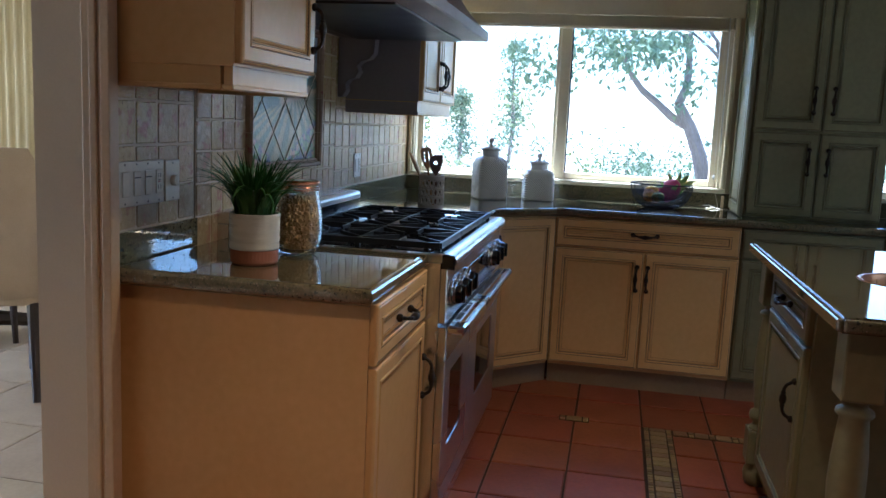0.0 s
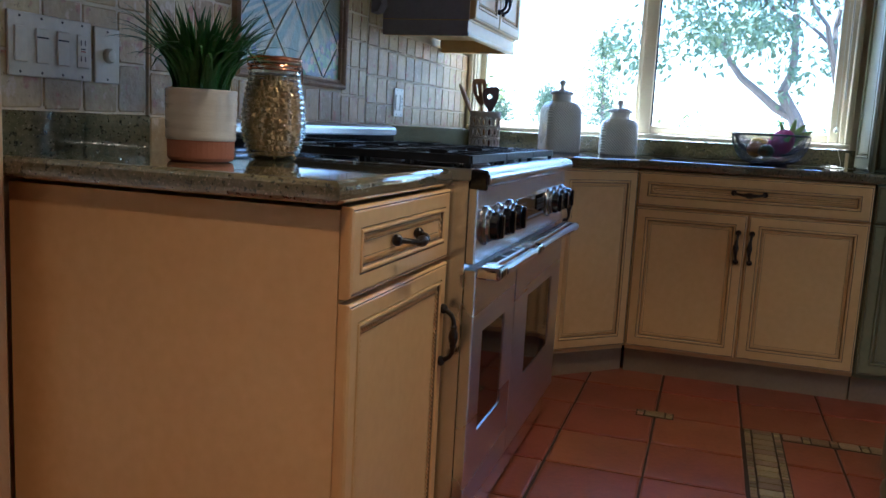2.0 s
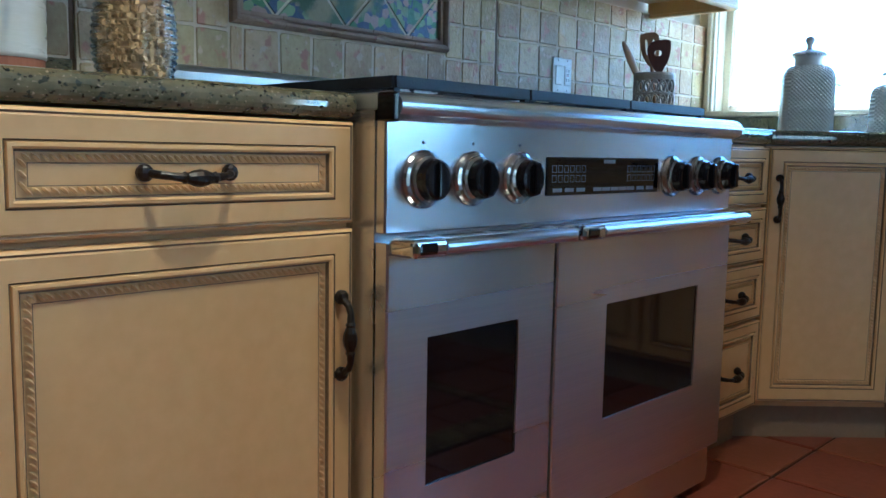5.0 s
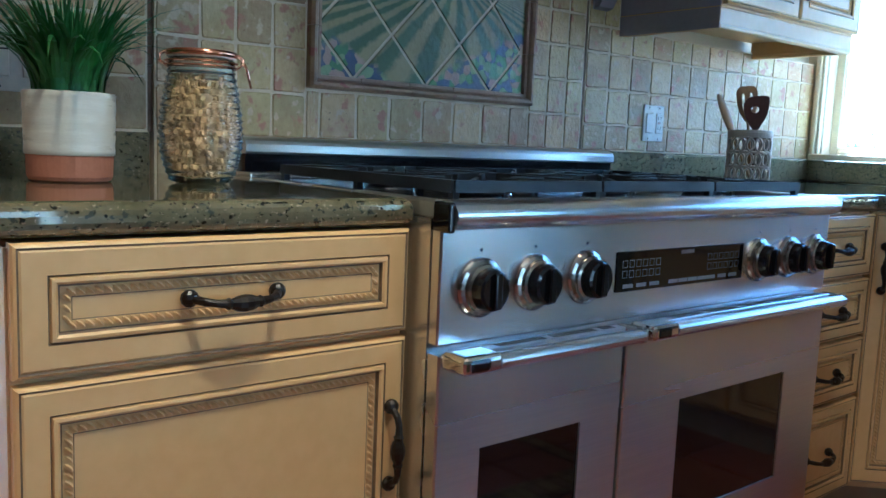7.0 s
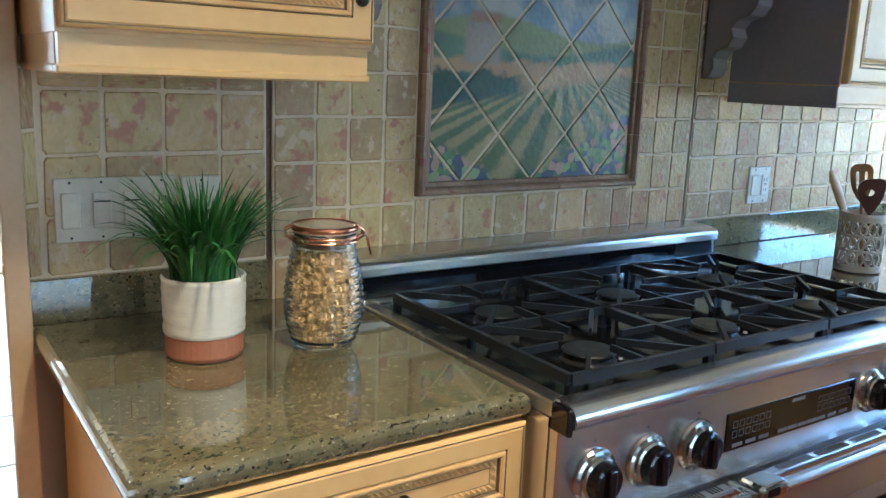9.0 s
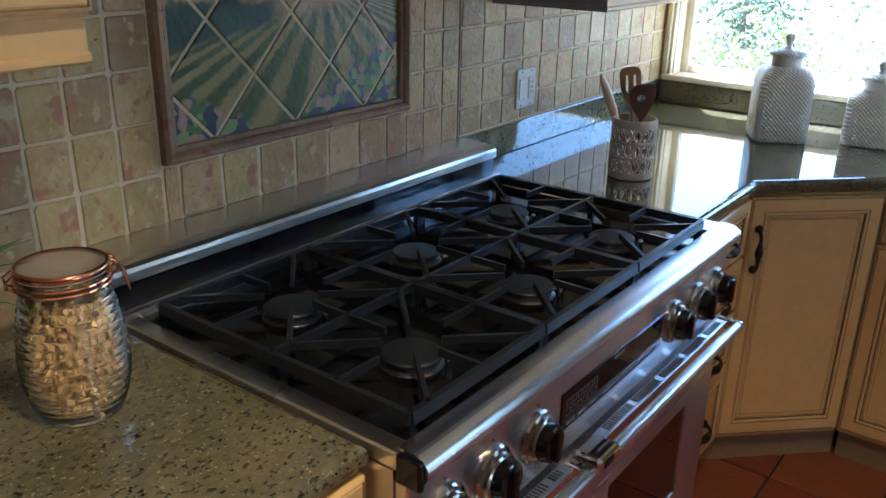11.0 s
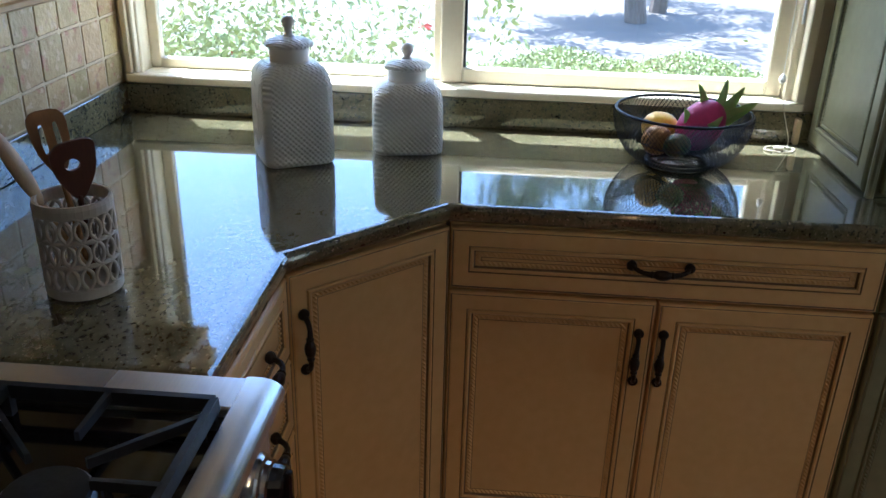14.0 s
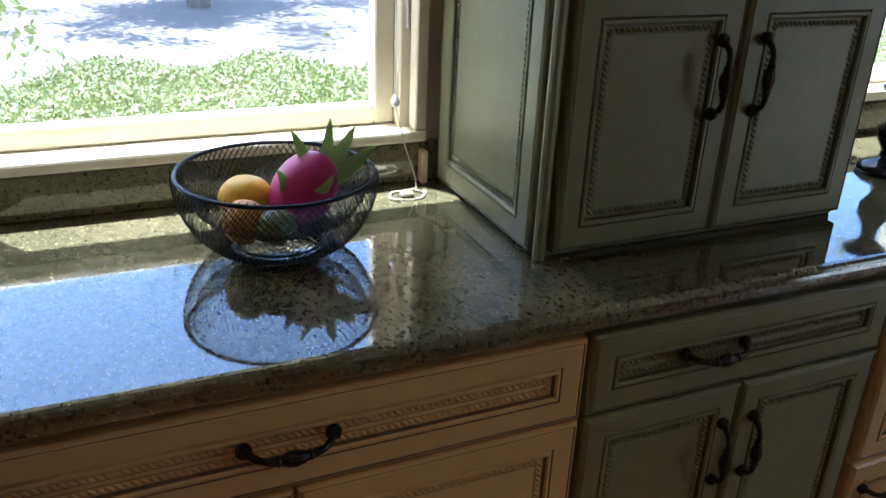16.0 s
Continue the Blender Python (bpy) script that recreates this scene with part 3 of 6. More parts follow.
# cooktop
part("cooktop_rim", boxes((-1.10, -0.47, RY0 + 0.001, RY0 + 0.034, 0.896, 0.922), (-1.10, -0.47, RY1 - 0.072, RY1 - 0.001, 0.896, 0.922), (-1.10, -1.045, RY0 + 0.034, RY1 - 0.072, 0.896, 0.922), bevel=0.003), STEEL, rng)
part("spill_tray", boxes((-1.045, -0.48, RY0 + 0.034, RY1 - 0.072, 0.897, 0.908)), ENAMEL, rng, "glossy black spill tray")
part("backguard", boxes((-1.199, -1.155, RY0 + 0.004, RY1 - 0.012, 0.90, 0.9665), (-1.155, -1.058, RY0 + 0.004, RY1 - 0.012, 0.912, 0.932), bevel=0.005, seg=3), STEEL, rng, "brushed steel back vent")
bgp = [(-1.199, 0.967), (-1.082, 0.967), (-1.076, 0.971), (-1.076, 0.986), (-1.079, 0.993), (-1.086, 0.998), (-1.100, 1.001), (-1.130, 1.003), (-1.199, 1.004)]
bm = bmesh.new()
loft(bm, [[(x, RY0 + 0.004, z) for x, z in bgp], [(x, RY1 - 0.012, z) for x, z in bgp]])
bmesh.ops.recalc_face_normals(bm, faces=bm.faces)
part("backguard_cap", bm, STEEL, rng, "brushed steel rolled cap")
part("vent_slot", boxes((-1.152, -1.084, RY0 + 0.006, RY1 - 0.014, 0.9325, 0.9665)), ENAMEL, rng, "black vent slot")
# burners and grates
GX0, GX1 = -1.012, -0.492
GY = [2.456, 2.786, 3.120, 3.446]
for k in range(3):
    y0, y1 = GY[k] + 0.003, GY[k + 1] - 0.003
    xm = (GX0 + GX1) / 2
    bm = bmesh.new()
    hb, z0, z1 = 0.0065, 0.925, 0.950

    def bar(p, q, w0=0.0038, w1=0.0038, drop=0.012):
        p, q = Vector((*p, z1)), Vector((*q, z1))
        d = (q - p).normalized()
        s = Vector((-d.y, d.x, 0))
        loft(bm, [[p + s * w0, p - s * w0, p - s * w0 * 1.25 - Vector((0, 0, drop)), p + s * w0 * 1.25 - Vector((0, 0, drop))],
                  [q + s * w1, q - s * w1, q - s * w1 * 1.25 - Vector((0, 0, drop)), q + s * w1 * 1.25 - Vector((0, 0, drop))]])

    for a, b in (((GX0, y0), (GX1, y0)), ((GX0, y1), (GX1, y1)), ((GX0, y0), (GX0, y1)), ((GX1, y0), (GX1, y1))):
        bar(a, b, 0.0048, 0.0048, 0.018)
    bar((xm, y0), (xm, y1), 0.0040, 0.0040, 0.014)
    for xa, xb in ((GX0, xm), (xm, GX1)):
        cx, cy = (xa + xb) / 2, (y0 + y1) / 2
        for px, py in ((xa, y0 + 0.035), (xb, y0 + 0.035), (xa, y1 - 0.035), (xb, y1 - 0.035)):
            dd = Vector((px - cx, py - cy)).normalized() * 0.045
            bar((px, py), (cx + dd.x, cy + dd.y), 0.0038, 0.0028)
        for px, py in ((cx, y0), (cx, y1)):
            dd = Vector((px - cx, py - cy)).normalized() * 0.075
            bar((px, py), (cx + dd.x, cy + dd.y), 0.0038, 0.0028)
        for px in (xa, xb):
            dd = Vector((px - cx, 0)).normalized() * 0.052
            bar((px, cy), (cx + dd.x, cy), 0.0038, 0.0028)
    for fx in (GX0 + 0.004, GX1 - 0.004, xm):
        for fy in (y0 + 0.004, y1 - 0.004):
            box(bm, fx - 0.006, fx + 0.006, fy - 0.006, fy + 0.006, 0.9075, 0.936)
    bmesh.ops.recalc_face_normals(bm, faces=bm.faces)
    part("grate", bm, BLACKIRON, rng, "black cast iron grate")
    for xa, xb in ((GX0, xm), (xm, GX1)):
        cx, cy = (xa + xb) / 2, (y0 + y1) / 2
        bn = part("burner", turned(bmesh.new(), [(0.050, 0.908), (0.048, 0.910), (0.044, 0.912), (0.041, 0.918), (0.038, 0.920)], 24, (cx, cy, 0)), BURNERM, rng, smooth=False)
        part("burner_cap", turned(bmesh.new(), [(0.041, 0.9202), (0.047, 0.921), (0.048, 0.924), (0.045, 0.927), (0.02, 0.928)], 24, (cx, cy, 0)), BLACKIRON, bn, "matt black burner cap")
        part("igniter", turned(bmesh.new(), [(0.0055, 0.9082), (0.0055, 0.922), (0.004, 0.925)], 8, (cx + 0.056, cy + 0.02, 0)), CHROME, bn, "bright metal igniter")
# knobs
BEZEL = mat("dark_chrome", (0.42, 0.40, 0.38), rough=0.16, metal=1.0, bump=0)
for ky in (2.487, 2.600, 2.720, 3.246, 3.364, 3.474):
    kb = part("knob", turned(bmesh.new(), [(0.045, -0.4555), (0.045, -0.452), (0.042, -0.4485), (0.037, -0.446), (0.036, -0.4395), (0.032, -0.437)], 28, (0, ky, 0.794), axis="x"), BEZEL, rng, "chrome bezel")
    bm = bmesh.new()
    n = 20
    rings = []
    for xx, r in ((-0.437, 0.0325), (-0.428, 0.0320), (-0.4215, 0.0305), (-0.419, 0.026)):
        rings.append([(xx, ky + r * math.cos(2 * math.pi * i / n) * (1 if xx < -0.43 else 0.93), 0.794 + r * math.sin(2 * math.pi * i / n)) for i in range(n)])
    loft(bm, rings)
    box(bm, -0.422, -0.411, ky - 0.007, ky + 0.007, 0.794 - 0.027, 0.794 + 0.027, 0.003, 2)
    bmesh.ops.recalc_face_normals(bm, faces=bm.faces)
    part("grip", bm, ENAMEL, kb, "black grip")
    part("index_mark", turned(bmesh.new(), [(0.0025, -0.4558), (0.0025, -0.4552)], 8, (0, ky, 0.850), axis="x"), DARKSLOT, kb)
disp = part("display_panel", boxes((-0.4565, -0.4535, 2.797, 3.186, 0.761, 0.831), bevel=0.001), OVENGLASS, rng, "black glass control display")
GREYINK = mat("grey_panel_print", (0.13, 0.135, 0.14), rough=0.5, bump=0)
bm = bmesh.new()
for c in range(6):
    for r in range(2):
        for yy in (2.812, 3.064):
            y = yy + c * 0.0185
            for a, b, cc, d in ((0, 0.013, 0, 0.001), (0, 0.013, 0.012, 0.013), (0, 0.001, 0, 0.013), (0.012, 0.013, 0, 0.013)):
                box(bm, -0.4534, -0.4532, y + a, y + b, 0.785 + r * 0.018 + cc, 0.785 + r * 0.018 + d)
for y in (2.815, 2.852, 2.889, 2.945, 2.975, 3.005, 3.035, 3.064, 3.101, 3.138):
    box(bm, -0.4534, -0.4532, y, y + 0.028, 0.767, 0.774)
box(bm, -0.4534, -0.4532, 2.978, 3.018, 0.820, 0.827)
tagged(part("key_printing", bm, GREYINK, disp, "grey printed keys and a maker's mark"), kind="stuff")
# oven doors
for (y0, y1), (w0, w1), (u0, u1) in (((RY0 + 0.002, 2.826), (2.497, 2.723), (0.304, 0.547)), ((2.834, RY1 - 0.002), (3.003, 3.382), (0.303, 0.541))):
    bm = bmesh.new()
    xb, xf = -0.476, -0.450
    outer = [(y0, 0.128), (y1, 0.128), (y1, 0.700), (y0, 0.700)]
    inner = [(w0, u0), (w1, u0), (w1, u1), (w0, u1)]
    loft(bm, [[(xb, y, z) for y, z in outer], [(xf - 0.003, y, z) for y, z in outer],
              [(xf, y + (0.003 if i in (0, 3) else -0.003), z + (0.003 if i < 2 else -0.003)) for i, (y, z) in enumerate(outer)],
              [(xf, y, z) for y, z in inner], [(xf - 0.004, y, z) for y, z in inner]], True, True, False)
    bmesh.ops.recalc_face_normals(bm, faces=bm.faces)
    od = part("oven_door", bm, STEEL, rng)
    part("oven_window", boxes((xf - 0.012, xf - 0.0035, w0 + 0.0005, w1 - 0.0005, u0 + 0.0005, u1 - 0.0005)), OVENGLASS, od, "black oven window")
    hb = part("handle", tube(bmesh.new(), [(-0.405, y0 + 0.072, 0.695), (-0.405, y1 - 0.012, 0.695)], 0.0125, 16), STEEL, od, "steel towel bar handle")
    part("handle_bracket", boxes((-0.452, -0.395, y0 + 0.002, y0 + 0.078, 0.681, 0.709), bevel=0.009, seg=3), CHROME, hb)
    part("handle_bracket", boxes((-0.452, -0.395, y1 - 0.022, y1 - 0.004, 0.682, 0.708), bevel=0.005, seg=2), CHROME, hb)
    part("bracket_insert", boxes((-0.448, -0.3935, y0 + 0.012, y0 + 0.054, 0.685, 0.705), bevel=0.006, seg=2), ENAMEL, hb, "black insert in the handle end")
    part("vent_strip", boxes((-0.448, -0.425, y0 + 0.045, y1 - 0.03, 0.7005, 0.7075), bevel=0.001), STEEL, od)
    bm = bmesh.new()
    yy, count = y0 + 0.10, 0
    while yy < y1 - 0.05:
        box(bm, -0.446, -0.430, yy, yy + 0.0045, 0.7076, 0.7082)
        count += 1
        yy += 0.008 if count % 13 else 0.022
    tagged(part("vent_grille", bm, DARKSLOT, od), kind="stuff")

# ---- corbels under the hood ----
for cy in (2.405, 3.535):
    prof = [(-1.198, 1.40), (-1.175, 1.405), (-1.160, 1.43), (-1.165, 1.455), (-1.150, 1.475), (-1.120, 1.485), (-1.105, 1.51), (-1.115, 1.535), (-1.095, 1.555), (-1.060, 1.565), (-1.040, 1.59), (-1.035, 1.653), (-1.198, 1.653)]
    bm = bmesh.new()
    loft(bm, [[(x, cy + 0.004, z) for x, z in prof], [(x, cy, z) for x, z in prof], [(x, cy + 0.06, z) for x, z in prof], [(x, cy + 0.056, z) for x, z in prof]])
    bmesh.ops.recalc_face_normals(bm, faces=bm.faces)
    tagged(part("corbel", bm, TAUPE), "taupe scrolled corbel carrying the range hood", "corbel", "hood corbels")

# ---- island ----
IX, IY = 0.045, 0.115
isl = thing("kitchen_island", pose(IX, IY, 0), "sage green kitchen island with turned corner posts", "kitchen island")
part("body", boxes((0.565, 1.60, 2.42, 3.05, 0.11, 0.872)), SAGE, isl)
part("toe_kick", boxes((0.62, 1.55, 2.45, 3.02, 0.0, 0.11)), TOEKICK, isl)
for nm, z0, z1, hd in (("drawer", 0.715, 0.862, (0.30, 0.79, False)), ("door", 0.118, 0.708, (0.545, 0.53, True))):
    d = add_front(isl, nm, 0.012, 0.60, z0, z1, SAGE, hd)
    d.matrix_basis = pose(0.564, 3.04, 0, 0, 0, -90)


def post(x, y):
    p = part("turned_post", boxes((x - 0.048, x + 0.048, y - 0.048, y + 0.048, 0.70, 0.875), bevel=0.006, seg=2), SAGE, isl)
    part("lower_block", boxes((x - 0.048, x + 0.048, y - 0.048, y + 0.048, 0.09, 0.22), bevel=0.006, seg=2), SAGE, p)
    part("turning", turned(bmesh.new(), [(0.044, 0.70), (0.030, 0.692), (0.028, 0.680), (0.043, 0.672), (0.045, 0.662), (0.034, 0.650), (0.037, 0.62), (0.043, 0.55), (0.045, 0.48), (0.040, 0.38), (0.032, 0.305), (0.030, 0.298), (0.044, 0.288), (0.047, 0.272), (0.044, 0.258), (0.030, 0.248), (0.032, 0.236), (0.042, 0.228), (0.044, 0.22)], 28, (x, y, 0)), SAGE, p, smooth=True)
    part("foot", turned(bmesh.new(), [(0.040, 0.09), (0.030, 0.082), (0.046, 0.065), (0.050, 0.045), (0.046, 0.020), (0.036, 0.0)], 28, (x, y, 0)), SAGE, p, smooth=True)


post(0.575, 3.125)
post(0.575, 2.00)
post(1.50, 3.125)
post(1.50, 2.00)
# granite top with an oval basin
bm = bmesh.new()
out = [(x + IX, y + IY) for x, y in ((0.500, 1.905), (1.62, 1.905), (1.62, 3.215), (0.500, 3.215))]
SX, SY, SA, SB = 0.90 + IX, 2.50 + IY, 0.22, 0.17
ell = [(SX + SA * math.cos(a), SY + SB * math.sin(a)) for a in [2 * math.pi * k / 40 for k in range(40)]]


def ring_edges(pts, z):
    vs = [bm.verts.new((x, y, z)) for x, y in pts]
    return [bm.edges.new((vs[i], vs[(i + 1) % len(vs)])) for i in range(len(vs))]


topf = bmesh.ops.triangle_fill(bm, edges=ring_edges(out, 0.916) + ring_edges(ell, 0.916), use_beauty=True)
ext = bmesh.ops.extrude_face_region(bm, geom=[g for g in topf["geom"] if isinstance(g, bmesh.types.BMFace)])
for v in [g for g in ext["geom"] if isinstance(g, bmesh.types.BMVert)]:
    v.co.z = 0.876
bmesh.ops.recalc_face_normals(bm, faces=bm.faces)
tagged(part("island_countertop", bm, GRANITE), "polished green granite island top with an oval sink cutout", "countertop")
tagged(part("countertop_edge_moulding", boxes((0.484, 0.500, 1.892, 3.228, 0.880, 0.912), (0.500, 1.62, 1.890, 1.905, 0.880, 0.912), (0.500, 1.62, 3.215, 3.230, 0.880, 0.912), bevel=0.007, seg=3), GRANITE), "rounded granite edge of the island top", "countertop edge").matrix_world = Matrix.Translation((IX, IY, 0))
SINKC = mat("copper_sink", (0.48, 0.27, 0.16), (0.38, 0.20, 0.12), rough=0.3, metal=0.8, bump=0.05)
tagged(part("prep_sink", turned(bmesh.new(), [(1.0, 0.9155), (0.985, 0.9185), (0.95, 0.9165), (0.93, 0.90), (0.90, 0.80), (0.7, 0.76), (0.15, 0.755)], 40, cap0=False), SINKC, smooth=True), "oval copper prep sink set in the island", "sink").matrix_world = Matrix.Translation((SX, SY, 0)) @ Matrix.Diagonal((SA, SB, 1, 1))

# ---- switch plates ----
def plate(name, m, w, h, gangs, label, material=PLASTIC):
    p = thing(name, m, label, "switch plate", "wall plates")
    part("cover", boxes((0, w, -0.006, 0, 0, h), bevel=0.002, seg=2), material, p)
    n = len(gangs)
    for i, gk in enumerate(gangs):
        cx = w * (i + 0.5) / n
        part("screw", turned(bmesh.new(), [(0.0025, -0.0062), (0.002, -0.0072)], 8, (cx, 0, h * 0.93), axis="y"), DARKSLOT, p)
        part("screw", turned(bmesh.new(), [(0.0025, -0.0062), (0.002, -0.0072)], 8, (cx, 0, h * 0.07), axis="y"), DARKSLOT, p)
        if gk == "rocker":
            part("rocker", boxes((cx - 0.016, cx + 0.016, -0.010, -0.006, h * 0.22, h * 0.78), bevel=0.002), material, p)
        elif gk == "dimmer":
            part("rocker", boxes((cx - 0.016, cx + 0.016, -0.009, -0.006, h * 0.22, h * 0.78), bevel=0.0015), material, p)
            part("slider_slot", boxes((cx - 0.014, cx + 0.014, -0.0094, -0.0091, h * 0.62, h * 0.645)), DARKSLOT, p)
        elif gk == "knob":
            part("dial", turned(bmesh.new(), [(0.015, -0.006), (0.015, -0.014), (0.012, -0.018), (0.003, -0.019)], 20, (cx, 0, h * 0.5), axis="y"), material, p)
        else:
            part("socket_face", boxes((cx - 0.016, cx + 0.016, -0.0085, -0.006, h * 0.22, h * 0.78), bevel=0.0015), material, p)
            for zz in (0.33, 0.60):
                part("socket_slot", boxes((cx - 0.007, cx - 0.0045, -0.0089, -0.0086, h * zz, h * zz + 0.010)), DARKSLOT, p)
                part("socket_slot", boxes((cx + 0.0045, cx + 0.007, -0.0089, -0.0086, h * zz, h * zz + 0.010)), DARKSLOT, p)
            part("test_button", boxes((cx - 0.006, cx + 0.006, -0.0092, -0.0086, h * 0.49, h * 0.51)), mat("red_button", (0.35, 0.04, 0.03), bump=0), p)
            part("reset_button", boxes((cx - 0.006, cx + 0.006, -0.0092, -0.0086, h * 0.53, h * 0.55)), DARKSLOT, p)
    return p


plate("light_switch", pose(-1.1945, 1.868, 1.062, 0, 0, 90), 0.212, 0.115, ["rocker", "dimmer", "dimmer", "socket"], "ivory four-gang switch plate with dimmers and a socket on the tiles")
plate("light_switch", pose(-1.1945, 2.090, 1.062, 0, 0, 90), 0.075, 0.112, ["knob"], "ivory switch plate with a round dial on the tiles")
plate("wall_socket", pose(-1.2005, 3.796, 1.036, 0, 0, 90), 0.100, 0.111, ["rocker", "socket"], "white two-gang plate with switch and socket on the tiles", PLASTICW)

# ---- mural ----
MURAL = bpy.data.materials.new("painted_mural_glaze")
MURAL.use_nodes = True
mn, ml = MURAL.node_tree.nodes, MURAL.node_tree.links
mb = mn["Principled BSDF"]
mb.inputs["Roughness"].default_value = 0.34
mb.inputs["Specular IOR Level"].default_value = 0.5
geo = mn.new("ShaderNodeNewGeometry")
sep = mn.new("ShaderNodeSeparateXYZ")
ml.new(geo.outputs["Position"], sep.inputs[0])


def num(op, a, b=0.0, c=0.0):
    q = mn.new("ShaderNodeMath")
    q.operation = op
    for i, v in enumerate((a, b, c)):
        if isinstance(v, (int, float)):
            q.inputs[i].default_value = v
        else:
            ml.new(v, q.inputs[i])
    return q.outputs[0]


def step(edge, v, soft=0.012):
    q = mn.new("ShaderNodeMapRange")
    q.inputs[3].default_value, q.inputs[4].default_value = 1.0, 0.0
    ml.new(num("SUBTRACT", v, edge), q.inputs[0])
    q.inputs[1].default_value, q.inputs[2].default_value = -soft, soft
    return q.outputs[0]


def over(fac, top, under):
    q = mn.new("ShaderNodeMix")
    q.data_type = "RGBA"
    ml.new(fac, q.inputs[0])
    for i, v in ((6, under), (7, top)):
        if isinstance(v, tuple):
            q.inputs[i].default_value = (*v, 1)
        else:
            ml.new(v, q.inputs[i])
    return q.outputs[2]


def wob(scale, amount, detail=3):
    q = mn.new("ShaderNodeTexNoise")
    q.inputs["Scale"].default_value, q.inputs["Detail"].default_value = scale, detail
    ml.new(geo.outputs["Position"], q.inputs["Vector"])
    return num("MULTIPLY", num("SUBTRACT", q.outputs[0], 0.5), amount)


mu = num("DIVIDE", num("SUBTRACT", sep.outputs[1], 2.645), 0.623)
mv = num("DIVIDE", num("SUBTRACT", sep.outputs[2], 1.143), 0.477)
col = over(step(0.0, num("SUBTRACT", 0.0, wob(14, 1.0)), 0.1), (0.46, 0.45, 0.42), (0.20, 0.25, 0.32))
col = over(step(num("ADD", num("MULTIPLY", num("SINE", num("MULTIPLY", mu, 6.0)), 0.05), 0.74), mv), (0.22, 0.25, 0.10), col)
col = over(step(num("ADD", num("MULTIPLY", num("SINE", num("MULTIPLY_ADD", mu, 5.0, 2.2)), 0.05), 0.66), mv), (0.07, 0.12, 0.06), col)
col = over(step(num("ADD", wob(18, 0.10), 0.58), mv), (0.42, 0.28, 0.13), col)
castle = num("MULTIPLY", num("MULTIPLY", step(0.30, mu), step(-0.14, num("SUBTRACT", 0.0, mu))), num("MULTIPLY", step(0.76, mv), step(-0.56, num("SUBTRACT", 0.0, mv))))
col = over(castle, (0.34, 0.29, 0.22), col)
roof = num("MULTIPLY", num("MULTIPLY", step(0.30, mu), step(-0.16, num("SUBTRACT", 0.0, mu))), num("MULTIPLY", step(0.80, mv), step(-0.75, num("SUBTRACT", 0.0, mv))))
col = over(roof, (0.26, 0.13, 0.085), col)
trees = num("MULTIPLY", step(num("ADD", wob(24, 0.16), 0.52), mv), step(num("ADD", wob(20, 0.2), 0.42), mu, 0.05))
col = over(trees, (0.015, 0.05, 0.035), col)
ray = num("DIVIDE", num("SUBTRACT", mu, 0.62), num("MAXIMUM", num("SUBTRACT", 0.56, mv), 0.02))
rows_ = num("SINE", num("MULTIPLY", num("ADD", ray, wob(60, 0.10)), 15.0))
vine = over(step(0.0, num("ADD", rows_, wob(90, 1.2)), 0.5), (0.34, 0.28, 0.12), (0.075, 0.11, 0.035))
col = over(step(num("ADD", num("MULTIPLY", mu, 0.20), 0.34), mv, 0.02), vine, col)
fv = mn.new("ShaderNodeTexVoronoi")
fv.inputs["Scale"].default_value = 52
ml.new(geo.outputs["Position"], fv.inputs["Vector"])
fr = mn.new("ShaderNodeValToRGB")
els = fr.color_ramp.elements
els[0].position, els[0].color = 0.0, (0.06, 0.08, 0.15, 1)
els[1].position, els[1].color = 1.0, (0.42, 0.22, 0.13, 1)
for pos, cc in ((0.3, (0.08, 0.09, 0.16, 1)), (0.45, (0.12, 0.22, 0.08, 1)), (0.65, (0.30, 0.36, 0.18, 1)), (0.8, (0.45, 0.30, 0.22, 1))):
    e = els.new(pos)
    e.color = cc
fr.color_ramp.interpolation = "CONSTANT"
sx = mn.new("ShaderNodeSeparateColor")
ml.new(fv.outputs["Color"], sx.inputs[0])
ml.new(sx.outputs[0], fr.inputs[0])
edge_f = num("ADD", num("MULTIPLY", num("ABSOLUTE", num("SUBTRACT", mu, 0.38)), 0.62), num("ADD", wob(16, 0.22), -0.05))
col = over(step(edge_f, mv, 0.02), fr.outputs[0], col)
ml.new(col, mb.inputs["Base Color"])
mbump = mn.new("ShaderNodeBump")
mbump.inputs["Distance"].default_value = 0.0015
ml.new(wob(70, 1.0), mbump.inputs["Height"])
ml.new(mbump.outputs[0], mb.inputs["Normal"])

MY0, MY1, MZ0, MZ1 = 2.645, 3.268, 1.143, 1.620
mural = thing("tile_mural", pose(0, 0, 0), "framed mural of diamond tiles painted with a vineyard landscape", "mural")
part("grout_bed", boxes((-1.213, -1.200, MY0 - 0.02, MY1 + 0.02, MZ0 - 0.02, MZ1 + 0.02)), GROUT, mural)


def clip(poly, axis, lim, keep_less):
    res = []
    for i, p in enumerate(poly):
        q = poly[(i + 1) % len(poly)]
        a = p[axis] <= lim if keep_less else p[axis] >= lim
        b = q[axis] <= lim if keep_less else q[axis] >= lim
        if a:
            res.append(p)
        if a != b:
            t = (lim - p[axis]) / (q[axis] - p[axis])
            res.append((p[0] + (q[0] - p[0]) * t, p[1] + (q[1] - p[1]) * t))
    return res


